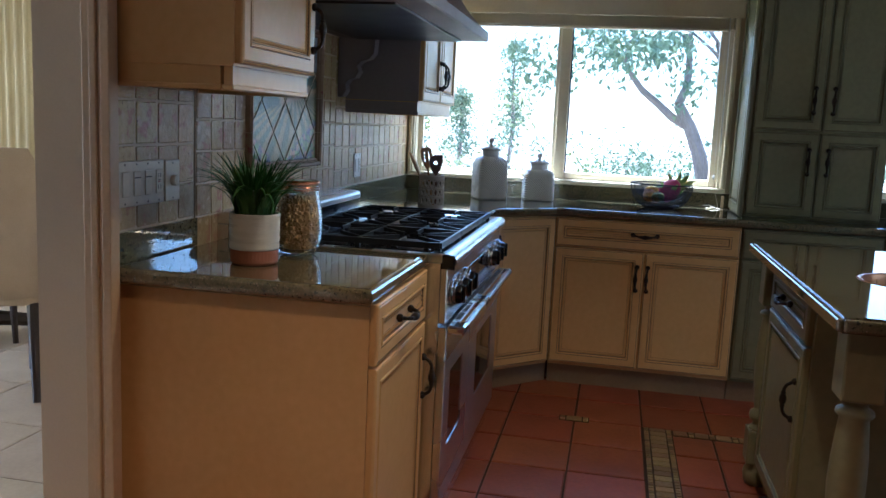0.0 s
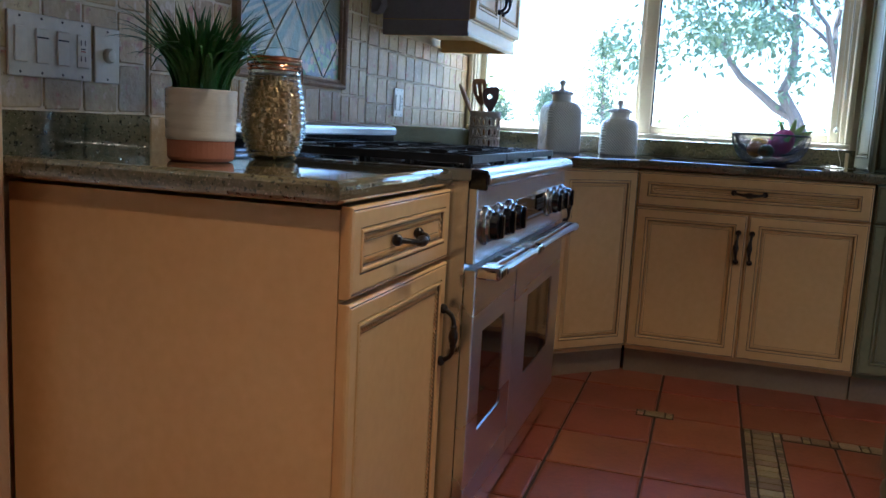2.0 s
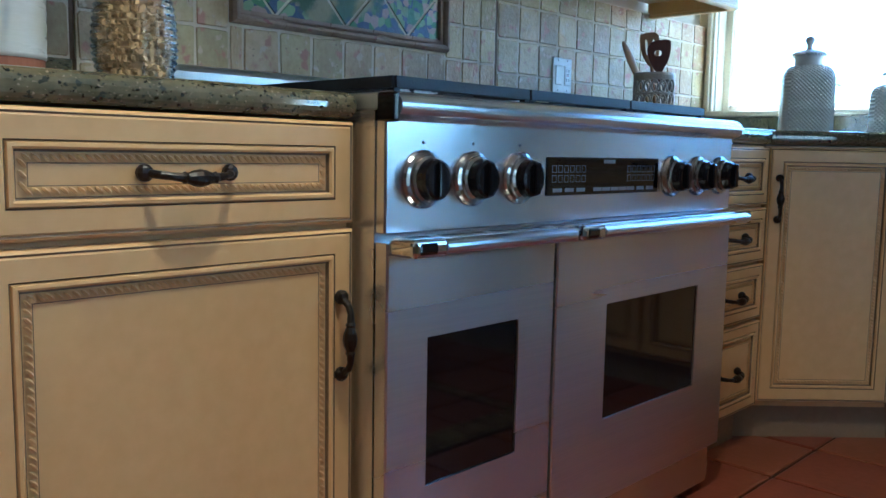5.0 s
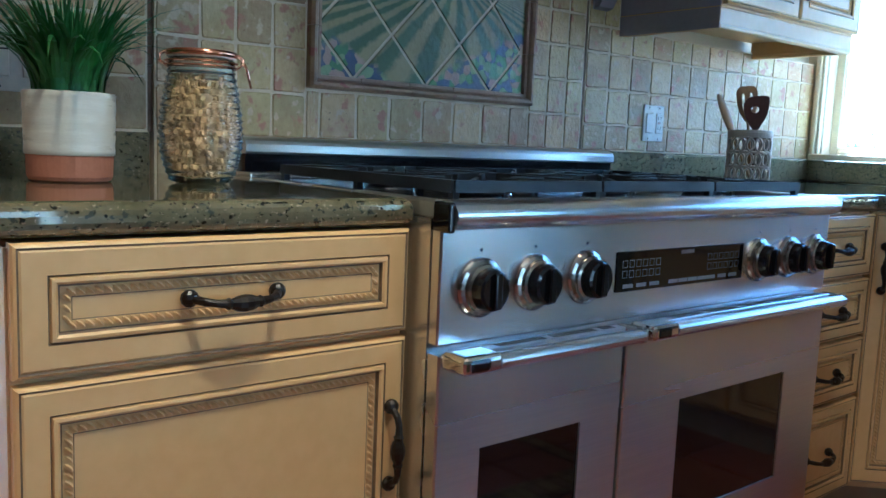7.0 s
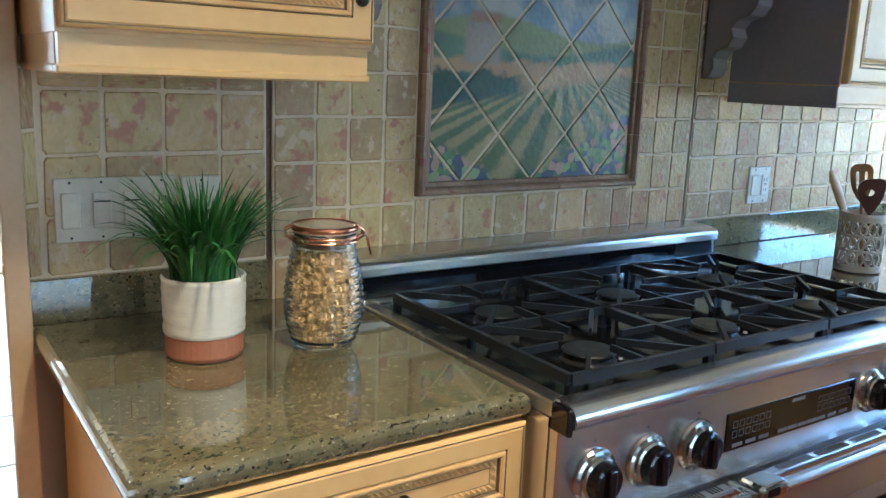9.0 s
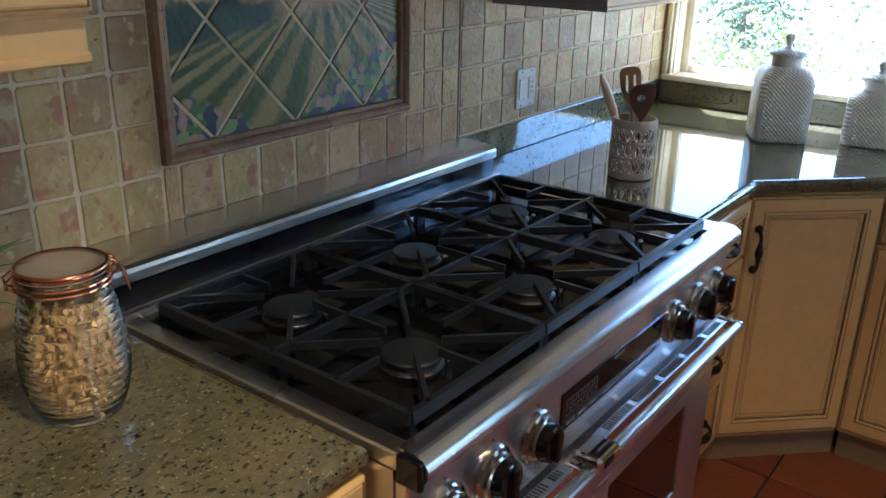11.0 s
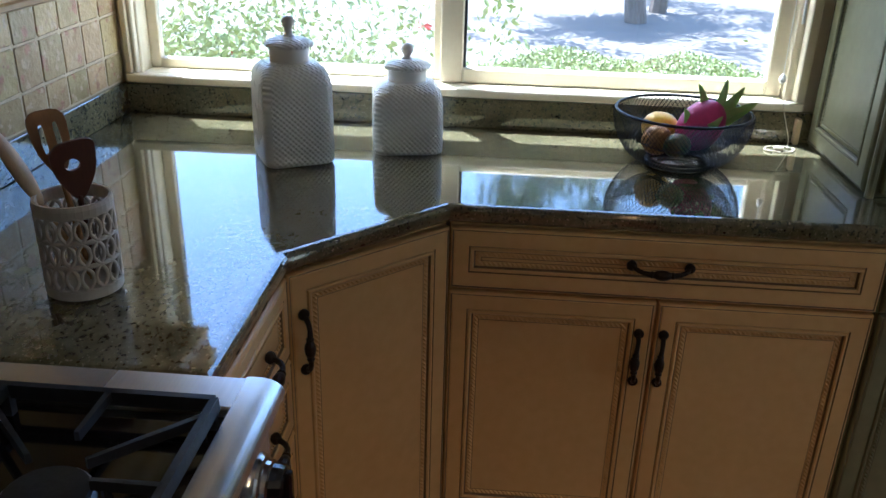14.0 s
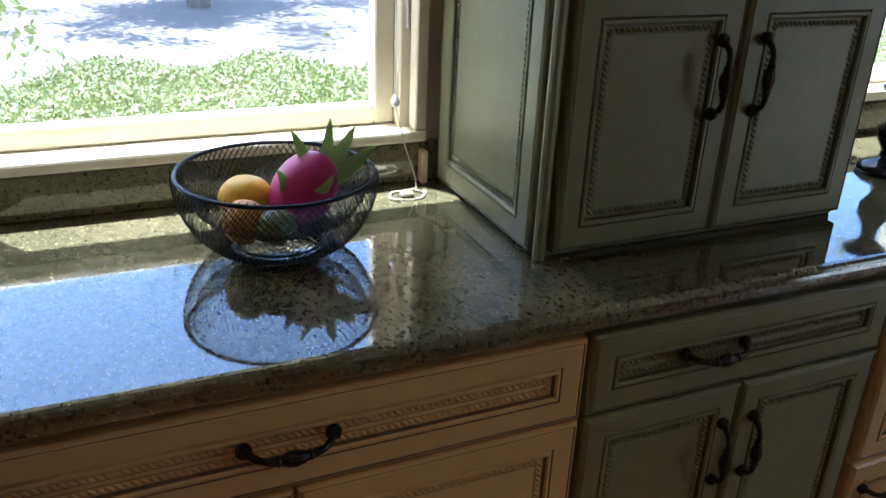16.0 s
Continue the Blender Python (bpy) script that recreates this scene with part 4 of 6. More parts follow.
for i in range(-4, 5):
    for j in range(-4, 5):
        if (i + j) % 2:
            continue
        cy, cz = 2.943 + 0.1045 * i, 1.25 + 0.11 * j
        gy, gz = 0.1045 - 0.0052, 0.11 - 0.0055
        poly = [(cy - gy, cz), (cy, cz - gz), (cy + gy, cz), (cy, cz + gz)]
        for ax, lim, less in ((0, MY0, False), (0, MY1, True), (1, MZ0, False), (1, MZ1, True)):
            poly = clip(poly, ax, lim, less) if len(poly) > 2 else poly
        if len(poly) > 2 and abs(sum(poly[k][0] * poly[(k + 1) % len(poly)][1] - poly[(k + 1) % len(poly)][0] * poly[k][1] for k in range(len(poly)))) > 0.0008:
            bm = bmesh.new()
            mid = (sum(p[0] for p in poly) / len(poly), sum(p[1] for p in poly) / len(poly))
            sh = lambda p, s: (mid[0] + (p[0] - mid[0]) * s, mid[1] + (p[1] - mid[1]) * s)
            loft(bm, [[(-1.2005, *p) for p in poly], [(-1.1975, *p) for p in poly], [(-1.1965, *sh(p, 0.975)) for p in poly]])
            bmesh.ops.recalc_face_normals(bm, faces=bm.faces)
            part("painted_tile", bm, MURAL, mural)
FRAMEM = speckle(mat("stone_moulding", (0.42, 0.29, 0.18), (0.30, 0.19, 0.12), rough=0.55, s1=14, s2=90, bump=0.12, rnd=0.12), [(0.30, 0.12, 0.10)], [30], [0.62], 0.06)
fp = [(-1.2, 0.0), (-1.184, 0.001), (-1.176, 0.007), (-1.176, 0.013), (-1.182, 0.018), (-1.190, 0.020), (-1.188, 0.024), (-1.188, 0.030), (-1.2, 0.032)]


def moulding(a, b, horizontal, lo, sgn):
    bm = bmesh.new()
    r = []
    for t in (a, b):
        ring = []
        for x, o in fp:
            s = 0.0
            if abs(t - (2.613 if horizontal else 1.112)) < 1e-6:
                s = o
            if abs(t - (3.300 if horizontal else 1.652)) < 1e-6:
                s = -o
            ring.append((x, t + s, lo + sgn * o) if horizontal else (x, lo + sgn * o, t + s))
        r.append(ring)
    loft(bm, r)
    bmesh.ops.recalc_face_normals(bm, faces=bm.faces)
    part("frame_moulding", bm, FRAMEM, mural)


def splits(a, b, n):
    return [(a + (b - a) * k / n + (0.0007 if k else 0), a + (b - a) * (k + 1) / n - (0.0007 if k < n - 1 else 0)) for k in range(n)]


for a, b in splits(2.613, 3.300, 5):
    moulding(a, b, True, 1.112, 1)
    moulding(a, b, True, 1.652, -1)
for a, b in splits(1.112, 1.652, 4):
    moulding(a, b, False, 2.613, 1)
    moulding(a, b, False, 3.300, -1)

# ---- plant pot ----
PX, PY = -0.904, 2.038
POTW = mat("glazed_white_pot", (0.74, 0.70, 0.61), (0.68, 0.63, 0.53), rough=0.28, s1=8, s2=60, bump=0.02, stretch=(1, 1, 6))
POTT = mat("bare_terracotta", (0.42, 0.17, 0.09), (0.36, 0.14, 0.07), rough=0.7, s1=20, s2=150, bump=0.06)
pot = thing("potted_plant", pose(PX, PY, 0.9225) @ Matrix.Scale(0.955, 4), "green grass plant in a white pot with a terracotta base", "potted plant")
pr = [(0.055, 0.0), (0.061, 0.002), (0.064, 0.008), (0.065, 0.040), (0.0655, 0.0415)]
part("pot_base", turned(bmesh.new(), pr, 40, cap1=False), POTT, pot, "bare terracotta lower band")
pw = [(0.0655, 0.0415)] + [(0.0672 + 0.0006 * math.sin(k * 1.9) + 0.002 * k / 14, 0.043 + k * 0.0067) for k in range(15)] + [(0.0668, 0.140), (0.0645, 0.1395), (0.063, 0.125)]
part("pot_wall", turned(bmesh.new(), pw, 40, cap0=False, cap1=True), POTW, pot, "ribbed white glazed wall", smooth=True)
LEAF = mat("grass_blade", (0.045, 0.15, 0.022), (0.022, 0.085, 0.012), rough=0.45, s1=20, s2=90, bump=0.02)
rnd = random.Random(4)
bm = bmesh.new()
for k in range(270):
    a, rr = rnd.uniform(0, 2 * math.pi), 0.052 * math.sqrt(rnd.random())
    lean = 0.12 + 0.95 * (rr / 0.052) ** 1.5 * rnd.uniform(0.4, 1.1)
    L = rnd.uniform(0.11, 0.175) * (1.05 if rr < 0.04 else 1.25)
    if k >= 248:
        lean, L = rnd.uniform(1.0, 1.5), rnd.uniform(0.17, 0.22)
    da = a + rnd.uniform(-0.6, 0.6)
    p, ang, w = Vector((rr * math.cos(a), rr * math.sin(a), 0.124)), 0.12 * lean, rnd.uniform(0.0034, 0.0062)
    side = Vector((-math.sin(da), math.cos(da), 0))
    rings = []
    nseg = 6
    for s in range(nseg + 1):
        t = s / nseg
        d = Vector((math.cos(da) * math.sin(ang), math.sin(da) * math.sin(ang), math.cos(ang)))
        ww = w * (1 - t ** 2.2) + 0.0002
        nrm = d.cross(side)
        rings.append([p - side * ww, p + nrm * ww * 0.35, p + side * ww, p - nrm * ww * 0.15])
        p = p + d * (L / nseg)
        ang += lean * 0.30
    loft(bm, rings)
bmesh.ops.recalc_face_normals(bm, faces=bm.faces)
tagged(part("foliage", bm, LEAF, pot, "thin arching green blades"), kind="stuff")

# ---- pasta jar ----
JX, JY = -0.855, 2.226
jar = thing("storage_jar", pose(JX, JY, 0.9225) @ Matrix.Diagonal((1.13, 1.13, 0.99, 1)), "ribbed clear glass jar full of pasta with a copper clamp lid", "jar")


def jar_r(z):
    t = z / 0.185
    if t < 0.42:
        return 0.041 + 0.0175 * math.sin(math.pi / 2 * max(0, t) / 0.42) ** 0.8
    return 0.0455 + 0.013 * math.cos(math.pi / 2 * min(1, (t - 0.42) / 0.58)) ** 1.1


outer = [(0.034, 0.0), (0.039, 0.002)]
for k in range(66):
    z = 0.006 + k * 0.0027
    outer.append((jar_r(z) + 0.0016 * math.cos(k * 2 * math.pi / 4), z))
outer += [(0.047, 0.186), (0.045, 0.192), (0.0455, 0.200), (0.042, 0.200), (0.041, 0.190)]
inner = [(jar_r(z) - 0.0042, z) for z in [0.175 - k * 0.0165 for k in range(11)]] + [(0.03, 0.006)]
JARGLASS = glassmat("jar_glass", (0.95, 0.98, 0.97))
part("glass_body", turned(bmesh.new(), outer + inner, 36), JARGLASS, jar, smooth=True).visible_shadow = False
part("glass_lid", turned(bmesh.new(), [(0.044, 0.203), (0.046, 0.206), (0.045, 0.211), (0.030, 0.213), (0.01, 0.2135)], 32), JARGLASS, jar, smooth=True)
part("lid_seal", turned(bmesh.new(), [(0.0455, 0.2003), (0.0475, 0.2012), (0.0475, 0.2025), (0.0455, 0.2032)], 32), mat("pale_seal", (0.7, 0.62, 0.5), bump=0), jar)


def hoop(r, z, rad, seg=36):
    b2 = bmesh.new()
    pts = [(r * math.cos(2 * math.pi * k / seg), r * math.sin(2 * math.pi * k / seg), z) for k in range(seg + 1)]
    return tube(b2, pts, rad, 6)


part("wire_band", hoop(0.0492, 0.187, 0.0020), COPPER, jar, "copper wire band")
part("wire_band", hoop(0.0490, 0.194, 0.0020), COPPER, jar, "copper wire band")
part("lid_ring", turned(bmesh.new(), [(0.0462, 0.2025), (0.0490, 0.2035), (0.0496, 0.207), (0.0490, 0.2115), (0.0462, 0.2125)], 36, cap0=False, cap1=False), COPPER, jar, "broad copper lid ring", smooth=True)
for ang in (1.25, 1.25 + math.pi):
    c, s = math.cos(ang), math.sin(ang)
    q = lambda r, z, o: (r * c - o * s, r * s + o * c, z)
    b2 = bmesh.new()
    for o in (-0.009, 0.009):
        tube(b2, [q(0.049, 0.188, o), q(0.056, 0.193, o), q(0.057, 0.203, o), q(0.049, 0.209, o)], 0.0015, 6)
    tube(b2, [q(0.056, 0.193, -0.009), q(0.058, 0.193, 0.009)], 0.0015, 6)
    if ang < 2:
        tube(b2, [q(0.057, 0.200, -0.006), q(0.063, 0.188, -0.005), q(0.066, 0.172, -0.004), q(0.069, 0.158, 0), q(0.066, 0.172, 0.004), q(0.063, 0.188, 0.005), q(0.057, 0.200, 0.006)], 0.0015, 6)
    part("clasp", b2, COPPER, jar, "bent copper wire clasp")
PASTA = mat("dry_pasta", (0.44, 0.285, 0.12), (0.35, 0.215, 0.085), rough=0.55, s1=40, s2=200, bump=0.03, rnd=0.1)
bm = turned(bmesh.new(), [(max(0.01, jar_r(z) - 0.0145), z) for z in [0.010 + 0.0158 * k for k in range(11)]], 20)
rnd = random.Random(9)
for k in range(760):
    z = rnd.uniform(0.012, 0.168)
    rmax = jar_r(z) - 0.0100
    rr = rmax * math.sqrt(rnd.uniform(0.70, 1))
    a = rnd.uniform(0, 2 * math.pi)
    rot = Euler((rnd.uniform(0, 6.3), rnd.uniform(0, 6.3), rnd.uniform(0, 6.3))).to_matrix()
    c = Vector((rr * math.cos(a), rr * math.sin(a), z))
    tube(bm, [c + rot @ Vector((0.0072 * math.cos(u), 0.0072 * math.sin(u) - 0.004, 0)) for u in (0.3, 1.1, 2.0, 2.8)], 0.0031, 6)
tagged(part("pasta", bm, PASTA, jar, "golden curved pasta pieces"), kind="stuff")

# ---- canisters ----
HOB = mat("hobnail_ceramic", (0.88, 0.87, 0.84), (0.85, 0.835, 0.80), rough=0.26, s1=10, s2=60, bump=0)
hn, hl = HOB.node_tree.nodes, HOB.node_tree.links
htc = hn.new("ShaderNodeTexCoord")
hsep = hn.new("ShaderNodeSeparateXYZ")
hl.new(htc.outputs["Object"], hsep.inputs[0])


def hm(op, a, b=0.0):
    q = hn.new("ShaderNodeMath")
    q.operation = op
    for i, v in enumerate((a, b)):
        if isinstance(v, (int, float)):
            q.inputs[i].default_value = v
        else:
            hl.new(v, q.inputs[i])
    return q.outputs[0]


K = 2 * math.pi / 0.0125
d1 = hm("SINE", hm("MULTIPLY", hm("ADD", hm("ADD", hsep.outputs[0], hsep.outputs[1]), hsep.outputs[2]), K))
d2 = hm("SINE", hm("MULTIPLY", hm("SUBTRACT", hm("ADD", hsep.outputs[0], hsep.outputs[1]), hsep.outputs[2]), K))
hb_ = hn.new("ShaderNodeBump")
hb_.inputs["Distance"].default_value = 0.0009
hl.new(hm("ADD", d1, d2), hb_.inputs["Height"])
hl.new(hb_.outputs[0], hn["Principled BSDF"].inputs["Normal"])


def canister(x, y, rot, w, hbody, hneck, hknob, label):
    c = thing("canister", pose(x, y, 0.917, 0, 0, rot), label, "canister", "white canisters")

    def sq(r, z, e):
        pts = []
        for k in range(32):
            a = 2 * math.pi * (k + 0.5) / 32
            ca, sa = math.cos(a), math.sin(a)
            q = (abs(ca) ** e + abs(sa) ** e) ** (-1 / e)
            pts.append((r * q * ca, r * q * sa, z))
        return pts

    h = w / 2
    rings = [sq(h * 0.93, 0, 9), sq(h * 0.985, 0.004, 9), sq(h, 0.012, 9), sq(h, hbody * 0.45, 9), sq(h * 0.99, hbody * 0.78, 8)]
    for k in range(1, 7):
        t = k / 6
        rings.append(sq(h * (0.99 - 0.40 * (1 - math.cos(t * math.pi / 2))), hbody * 0.78 + hbody * 0.22 * math.sin(t * math.pi / 2), 8 - 6 * t))
    bm = bmesh.new()
    loft(bm, rings)
    part("body", bm, HOB, c, smooth=True)
    rn = h * 0.56
    part("neck", turned(bmesh.new(), [(rn, hbody - 0.004), (rn * 0.98, hbody + 0.004), (rn, hneck - 0.004), (rn * 1.05, hneck)], 28, cap1=False), WHITECER, c, smooth=True)
    lid = part("lid", turned(bmesh.new(), [(rn * 1.08, hneck), (rn * 1.2, hneck + 0.002), (rn * 1.22, hneck + 0.008), (rn * 1.05, hneck + 0.014), (rn * 0.7, hneck + 0.020), (rn * 0.35, hneck + 0.023)], 28), HOB, c, smooth=True)
    part("lid_knob", turned(bmesh.new(), [(0.014, hneck + 0.0225), (0.009, hneck + 0.027), (0.009, hknob - 0.030), (0.0145, hknob - 0.021), (0.015, hknob - 0.013), (0.011, hknob - 0.006), (0.004, hknob - 0.003)], 16), WHITECER, lid, smooth=True)


canister(-0.652, 4.481, 28, 0.161, 0.228, 0.258, 0.328, "tall white hobnail ceramic canister with a knobbed lid")
canister(-0.402, 4.612, 11, 0.166, 0.165, 0.193, 0.255, "short white hobnail ceramic canister with a knobbed lid")

# ---- utensil crock ----
CX, CY = -0.813, 3.768
CROCKM = mat("greige_ceramic", (0.64, 0.56, 0.46), (0.57, 0.49, 0.39), rough=0.4, s1=20, s2=100, bump=0.04)
crock = thing("utensil_crock", pose(CX, CY, 0.917), "greige ceramic utensil crock pierced with petal shaped holes", "utensil crock")
R = 0.058
part("base_band", turned(bmesh.new(), [(R - 0.006, 0), (R, 0.003), (R, 0.016), (R - 0.004, 0.018), (R - 0.007, 0.012), (R - 0.008, 0.006)], 36), CROCKM, crock)
part("rim_band", turned(bmesh.new(), [(R, 0.136), (R + 0.001, 0.148), (R - 0.001, 0.155), (R - 0.005, 0.155), (R - 0.006, 0.137)], 36, cap0=False, cap1=False), CROCKM, crock)
bm = bmesh.new()
for row in range(3):
    for k in range(8):
        for sh in (0, 1):
            ac = 2 * math.pi * (k + 0.5 * sh) / 8
            zc = 0.038 + row * 0.039
            pts = []
            for u in range(15):
                t = 2 * math.pi * u / 14
                aa = ac + 0.0212 / R * math.cos(t)
                pts.append(((R - 0.0025) * math.cos(aa), (R - 0.0025) * math.sin(aa), zc + 0.0212 * math.sin(t)))
            tube(bm, pts, 0.0032, 5, caps=False)
part("lattice_wall", bm, CROCKM, crock, "interlaced ring lattice", smooth=True)
WOODP = mat("pale_beech", (0.62, 0.42, 0.22), (0.52, 0.33, 0.16), rough=0.5, s1=6, s2=60, bump=0.04, stretch=(8, 8, 1))
WOODM = mat("oak_spatula_wood", (0.48, 0.26, 0.10), (0.38, 0.19, 0.07), rough=0.5, s1=6, s2=60, bump=0.04, stretch=(8, 8, 1))
WOODD = mat("dark_rosewood", (0.14, 0.045, 0.025), (0.09, 0.03, 0.018), rough=0.4, s1=6, s2=60, bump=0.04, stretch=(8, 8, 1))


def utensil(name, foot, head, side, outline, holes, material, label):
    """A flat wooden utensil: a round handle and a cut-out blade at its head."""
    f, h = Vector(foot), Vector(head)
    d = (h - f).normalized()
    side = Vector(side)
    side = (side - d * side.dot(d)).normalized()
    nrm = d.cross(side)
    u = thing(name, Matrix.Translation(f), label, "kitchen utensil", "utensils in the crock")
    L = (h - f).length
    low = min(v for _, v in outline)
    part("handle", tube(bmesh.new(), [d * 0, d * (L + low) * 0.5, d * (L + low + 0.006)], [0.0045, 0.0050, 0.0046], 10), material, u)
    bm = bmesh.new()
    edges = []
    for ring in [outline] + holes:
        vs = [bm.verts.new(d * (L + v) + side * w - nrm * 0.003) for w, v in ring]
        edges += [bm.edges.new((vs[k], vs[(k + 1) % len(vs)])) for k in range(len(vs))]
    face = bmesh.ops.triangle_fill(bm, edges=edges, use_beauty=True)
    ext_ = bmesh.ops.extrude_face_region(bm, geom=[g for g in face["geom"] if isinstance(g, bmesh.types.BMFace)])
    for v in [g for g in ext_["geom"] if isinstance(g, bmesh.types.BMVert)]:
        v.co += nrm * 0.006
    bmesh.ops.recalc_face_normals(bm, faces=bm.faces)
    part("blade", bm, material, u)


def rounded(pts, n=3):
    """Softens the corners of a closed outline."""
    for _ in range(n):
        q = []
        for k, (x, y) in enumerate(pts):
            a, b = pts[(k + 1) % len(pts)]
            q += [(x * 0.8 + a * 0.2, y * 0.8 + b * 0.2), (x * 0.2 + a * 0.8, y * 0.2 + b * 0.8)]
        pts = q
    return pts


utensil("wooden_spoon", (CX + 0.02, CY + 0.0, 0.926), (-0.794, 3.752, 1.163), (0.80, 0.60, 0),
        rounded([(-0.006, -0.092), (0.006, -0.092), (0.030, -0.050), (0.034, -0.004), (0.022, 0.002), (-0.020, -0.002), (-0.034, -0.020), (-0.028, -0.056)]),
        [[(-0.003 + 0.011 * math.cos(2 * math.pi * k / 16), -0.036 + 0.009 * math.sin(2 * math.pi * k / 16)) for k in range(16)]],
        WOODD, "dark rosewood spoon with a round hole in its bowl")
utensil("wooden_spatula", (CX + 0.005, CY + 0.015, 0.926), (-0.856, 3.800, 1.194), (0.80, 0.60, 0),
        rounded([(-0.008, -0.100), (0.008, -0.100), (0.026, -0.062), (0.029, 0.0), (-0.029, 0.0), (-0.026, -0.062)], 2),
        [rounded([(a - 0.004, -0.066), (a + 0.004, -0.066), (a + 0.004, -0.020), (a - 0.004, -0.020)], 2) for a in (-0.010, 0.011)],
        WOODM, "brown wooden spatula with two slots")
uh = thing("table_spoon", pose(CX + 0.02, CY + 0.0, 0.926), "pale beech spoon seen edge on in the crock", "kitchen utensil", "utensils in the crock")
part("handle", tube(bmesh.new(), [(0, 0, 0), (-0.07, 0.0, 0.125)], [0.005, 0.0050], 10), WOODP, uh)
bm = bmesh.new()
ball(bm, (0, 0, 0), 1.0, 16, (0.0085, 0.019, 0.068))
bmesh.ops.transform(bm, matrix=Matrix.Translation((-0.099, 0.001, 0.186)) @ Matrix.Rotation(radians(-27), 4, "Y"), verts=bm.verts)
part("bowl", bm, WOODP, uh, smooth=True)

# ---- fruit bowl ----
BX, BY = 0.252, 4.582
WIRE = mat("black_wire", (0.02, 0.021, 0.026), rough=0.45, metal=0.6, bump=0)
bowl = thing("fruit_bowl", pose(BX, BY, 0.917), "black wire mesh double-walled fruit bowl", "fruit bowl")


def shell(t, out_):
    """Radius and height of the outer or the inner wall for t from foot to rim."""
    if out_:
        return 0.074 + 0.087 * math.sin(t * math.pi / 2) ** 0.9, 0.004 + 0.122 * (1 - math.cos(t * math.pi / 2)) ** 0.85
    return 0.03 + 0.116 * math.sin(t * math.pi / 2) ** 0.85, 0.040 + 0.090 * (1 - math.cos(t * math.pi / 2)) ** 1.1


for out_, nm, cnt in ((True, "outer_mesh", 92), (False, "inner_mesh", 80)):
    bm = bmesh.new()
    for sgn in (-1, 1):
        for k in range(cnt):
            pts = []
            for s in range(11):
                t = s / 10
                r, z = shell(t, out_)
                a = 2 * math.pi * k / cnt + sgn * 0.75 * t
                pts.append((r * math.cos(a), r * math.sin(a), z))
            tube(bm, pts, 0.00065, 3, caps=False)
    tagged(part(nm, bm, WIRE, bowl), kind="stuff")


def bowl_ring(r, z, rad):
    pts = [(r * math.cos(2 * math.pi * k / 48), r * math.sin(2 * math.pi * k / 48), z) for k in range(49)]
    return tube(bmesh.new(), pts, rad, 8, caps=False)


part("rim", bowl_ring(0.155, 0.128, 0.0036), WIRE, bowl)
part("foot_ring", bowl_ring(0.073, 0.004, 0.0040), WIRE, bowl)
part("foot_ring", bowl_ring(0.070, 0.012, 0.0022), WIRE, bowl)


def fruit(name, at, r, squash, rot, material, label):
    bm = bmesh.new()
    ball(bm, (0, 0, 0), 1.0, 24)
    for v in bm.verts:
        v.co *= 1 + 0.04 * noise.noise(v.co * 1.7 + Vector(at))
    bmesh.ops.transform(bm, matrix=Matrix.LocRotScale(None, None, (r * squash[0], r * squash[1], r * squash[2])), verts=bm.verts)
    ob = tagged(part(name, bm, material, smooth=True), label, "fruit", "fruit in the bowl")
    ob.matrix_world = Matrix.Translation(at) @ Euler([radians(a) for a in rot]).to_matrix().to_4x4()
    return ob


MANGO = mat("yellow_mango_skin", (0.86, 0.56, 0.03), (0.76, 0.40, 0.02), rough=0.38, s1=18, s2=120, bump=0.02)
PEACH = mat("orange_peach_skin", (0.66, 0.33, 0.06), (0.42, 0.16, 0.04), rough=0.5, s1=14, s2=120, bump=0.03)
LIME = mat("green_fruit_skin", (0.05, 0.20, 0.05), (0.30, 0.12, 0.03), rough=0.4, s1=20, s2=90, bump=0.02)
DRAGON = mat("pink_dragonfruit_skin", (0.58, 0.03, 0.19), (0.42, 0.02, 0.14), rough=0.42, s1=12, s2=70, bump=0.05)
fruit("mango", (BX - 0.044, BY + 0.032, 0.994), 0.041, (1.15, 1, 0.9), (0, 10, 25), MANGO, "ripe yellow orange mango in the wire bowl")
fruit("peach", (BX - 0.060, BY - 0.038, 0.982), 0.036, (1, 1, 0.95), (0, 0, 0), PEACH, "mottled orange peach in the wire bowl")
fruit("fig", (BX - 0.018, BY - 0.062, 0.978), 0.030, (1.2, 1, 0.9), (0, 0, 40), LIME, "small green and brown fruit in the wire bowl")
dfr = thing("dragon_fruit", Matrix.Translation((BX + 0.042, BY - 0.005, 1.012)) @ Euler((0.0, radians(36), radians(8))).to_matrix().to_4x4(), "pink dragon fruit with green tipped scales", "fruit", "fruit in the bowl")
bm = ball(bmesh.new(), (0, 0, 0), 1.0, 24)
bmesh.ops.transform(bm, matrix=Matrix.Diagonal((0.051, 0.051, 0.066, 1)), verts=bm.verts)
part("flesh", bm, DRAGON, dfr, smooth=True)
SCALE = mat("dragonfruit_scale", (0.34, 0.56, 0.16), (0.46, 0.46, 0.18), rough=0.45, s1=20, s2=60, bump=0.03)
SCALE.node_tree.nodes["Principled BSDF"].inputs["Subsurface Weight"].default_value = 0.6
SCALE.node_tree.nodes["Principled BSDF"].inputs["Subsurface Radius"].default_value = (0.02, 0.03, 0.01)


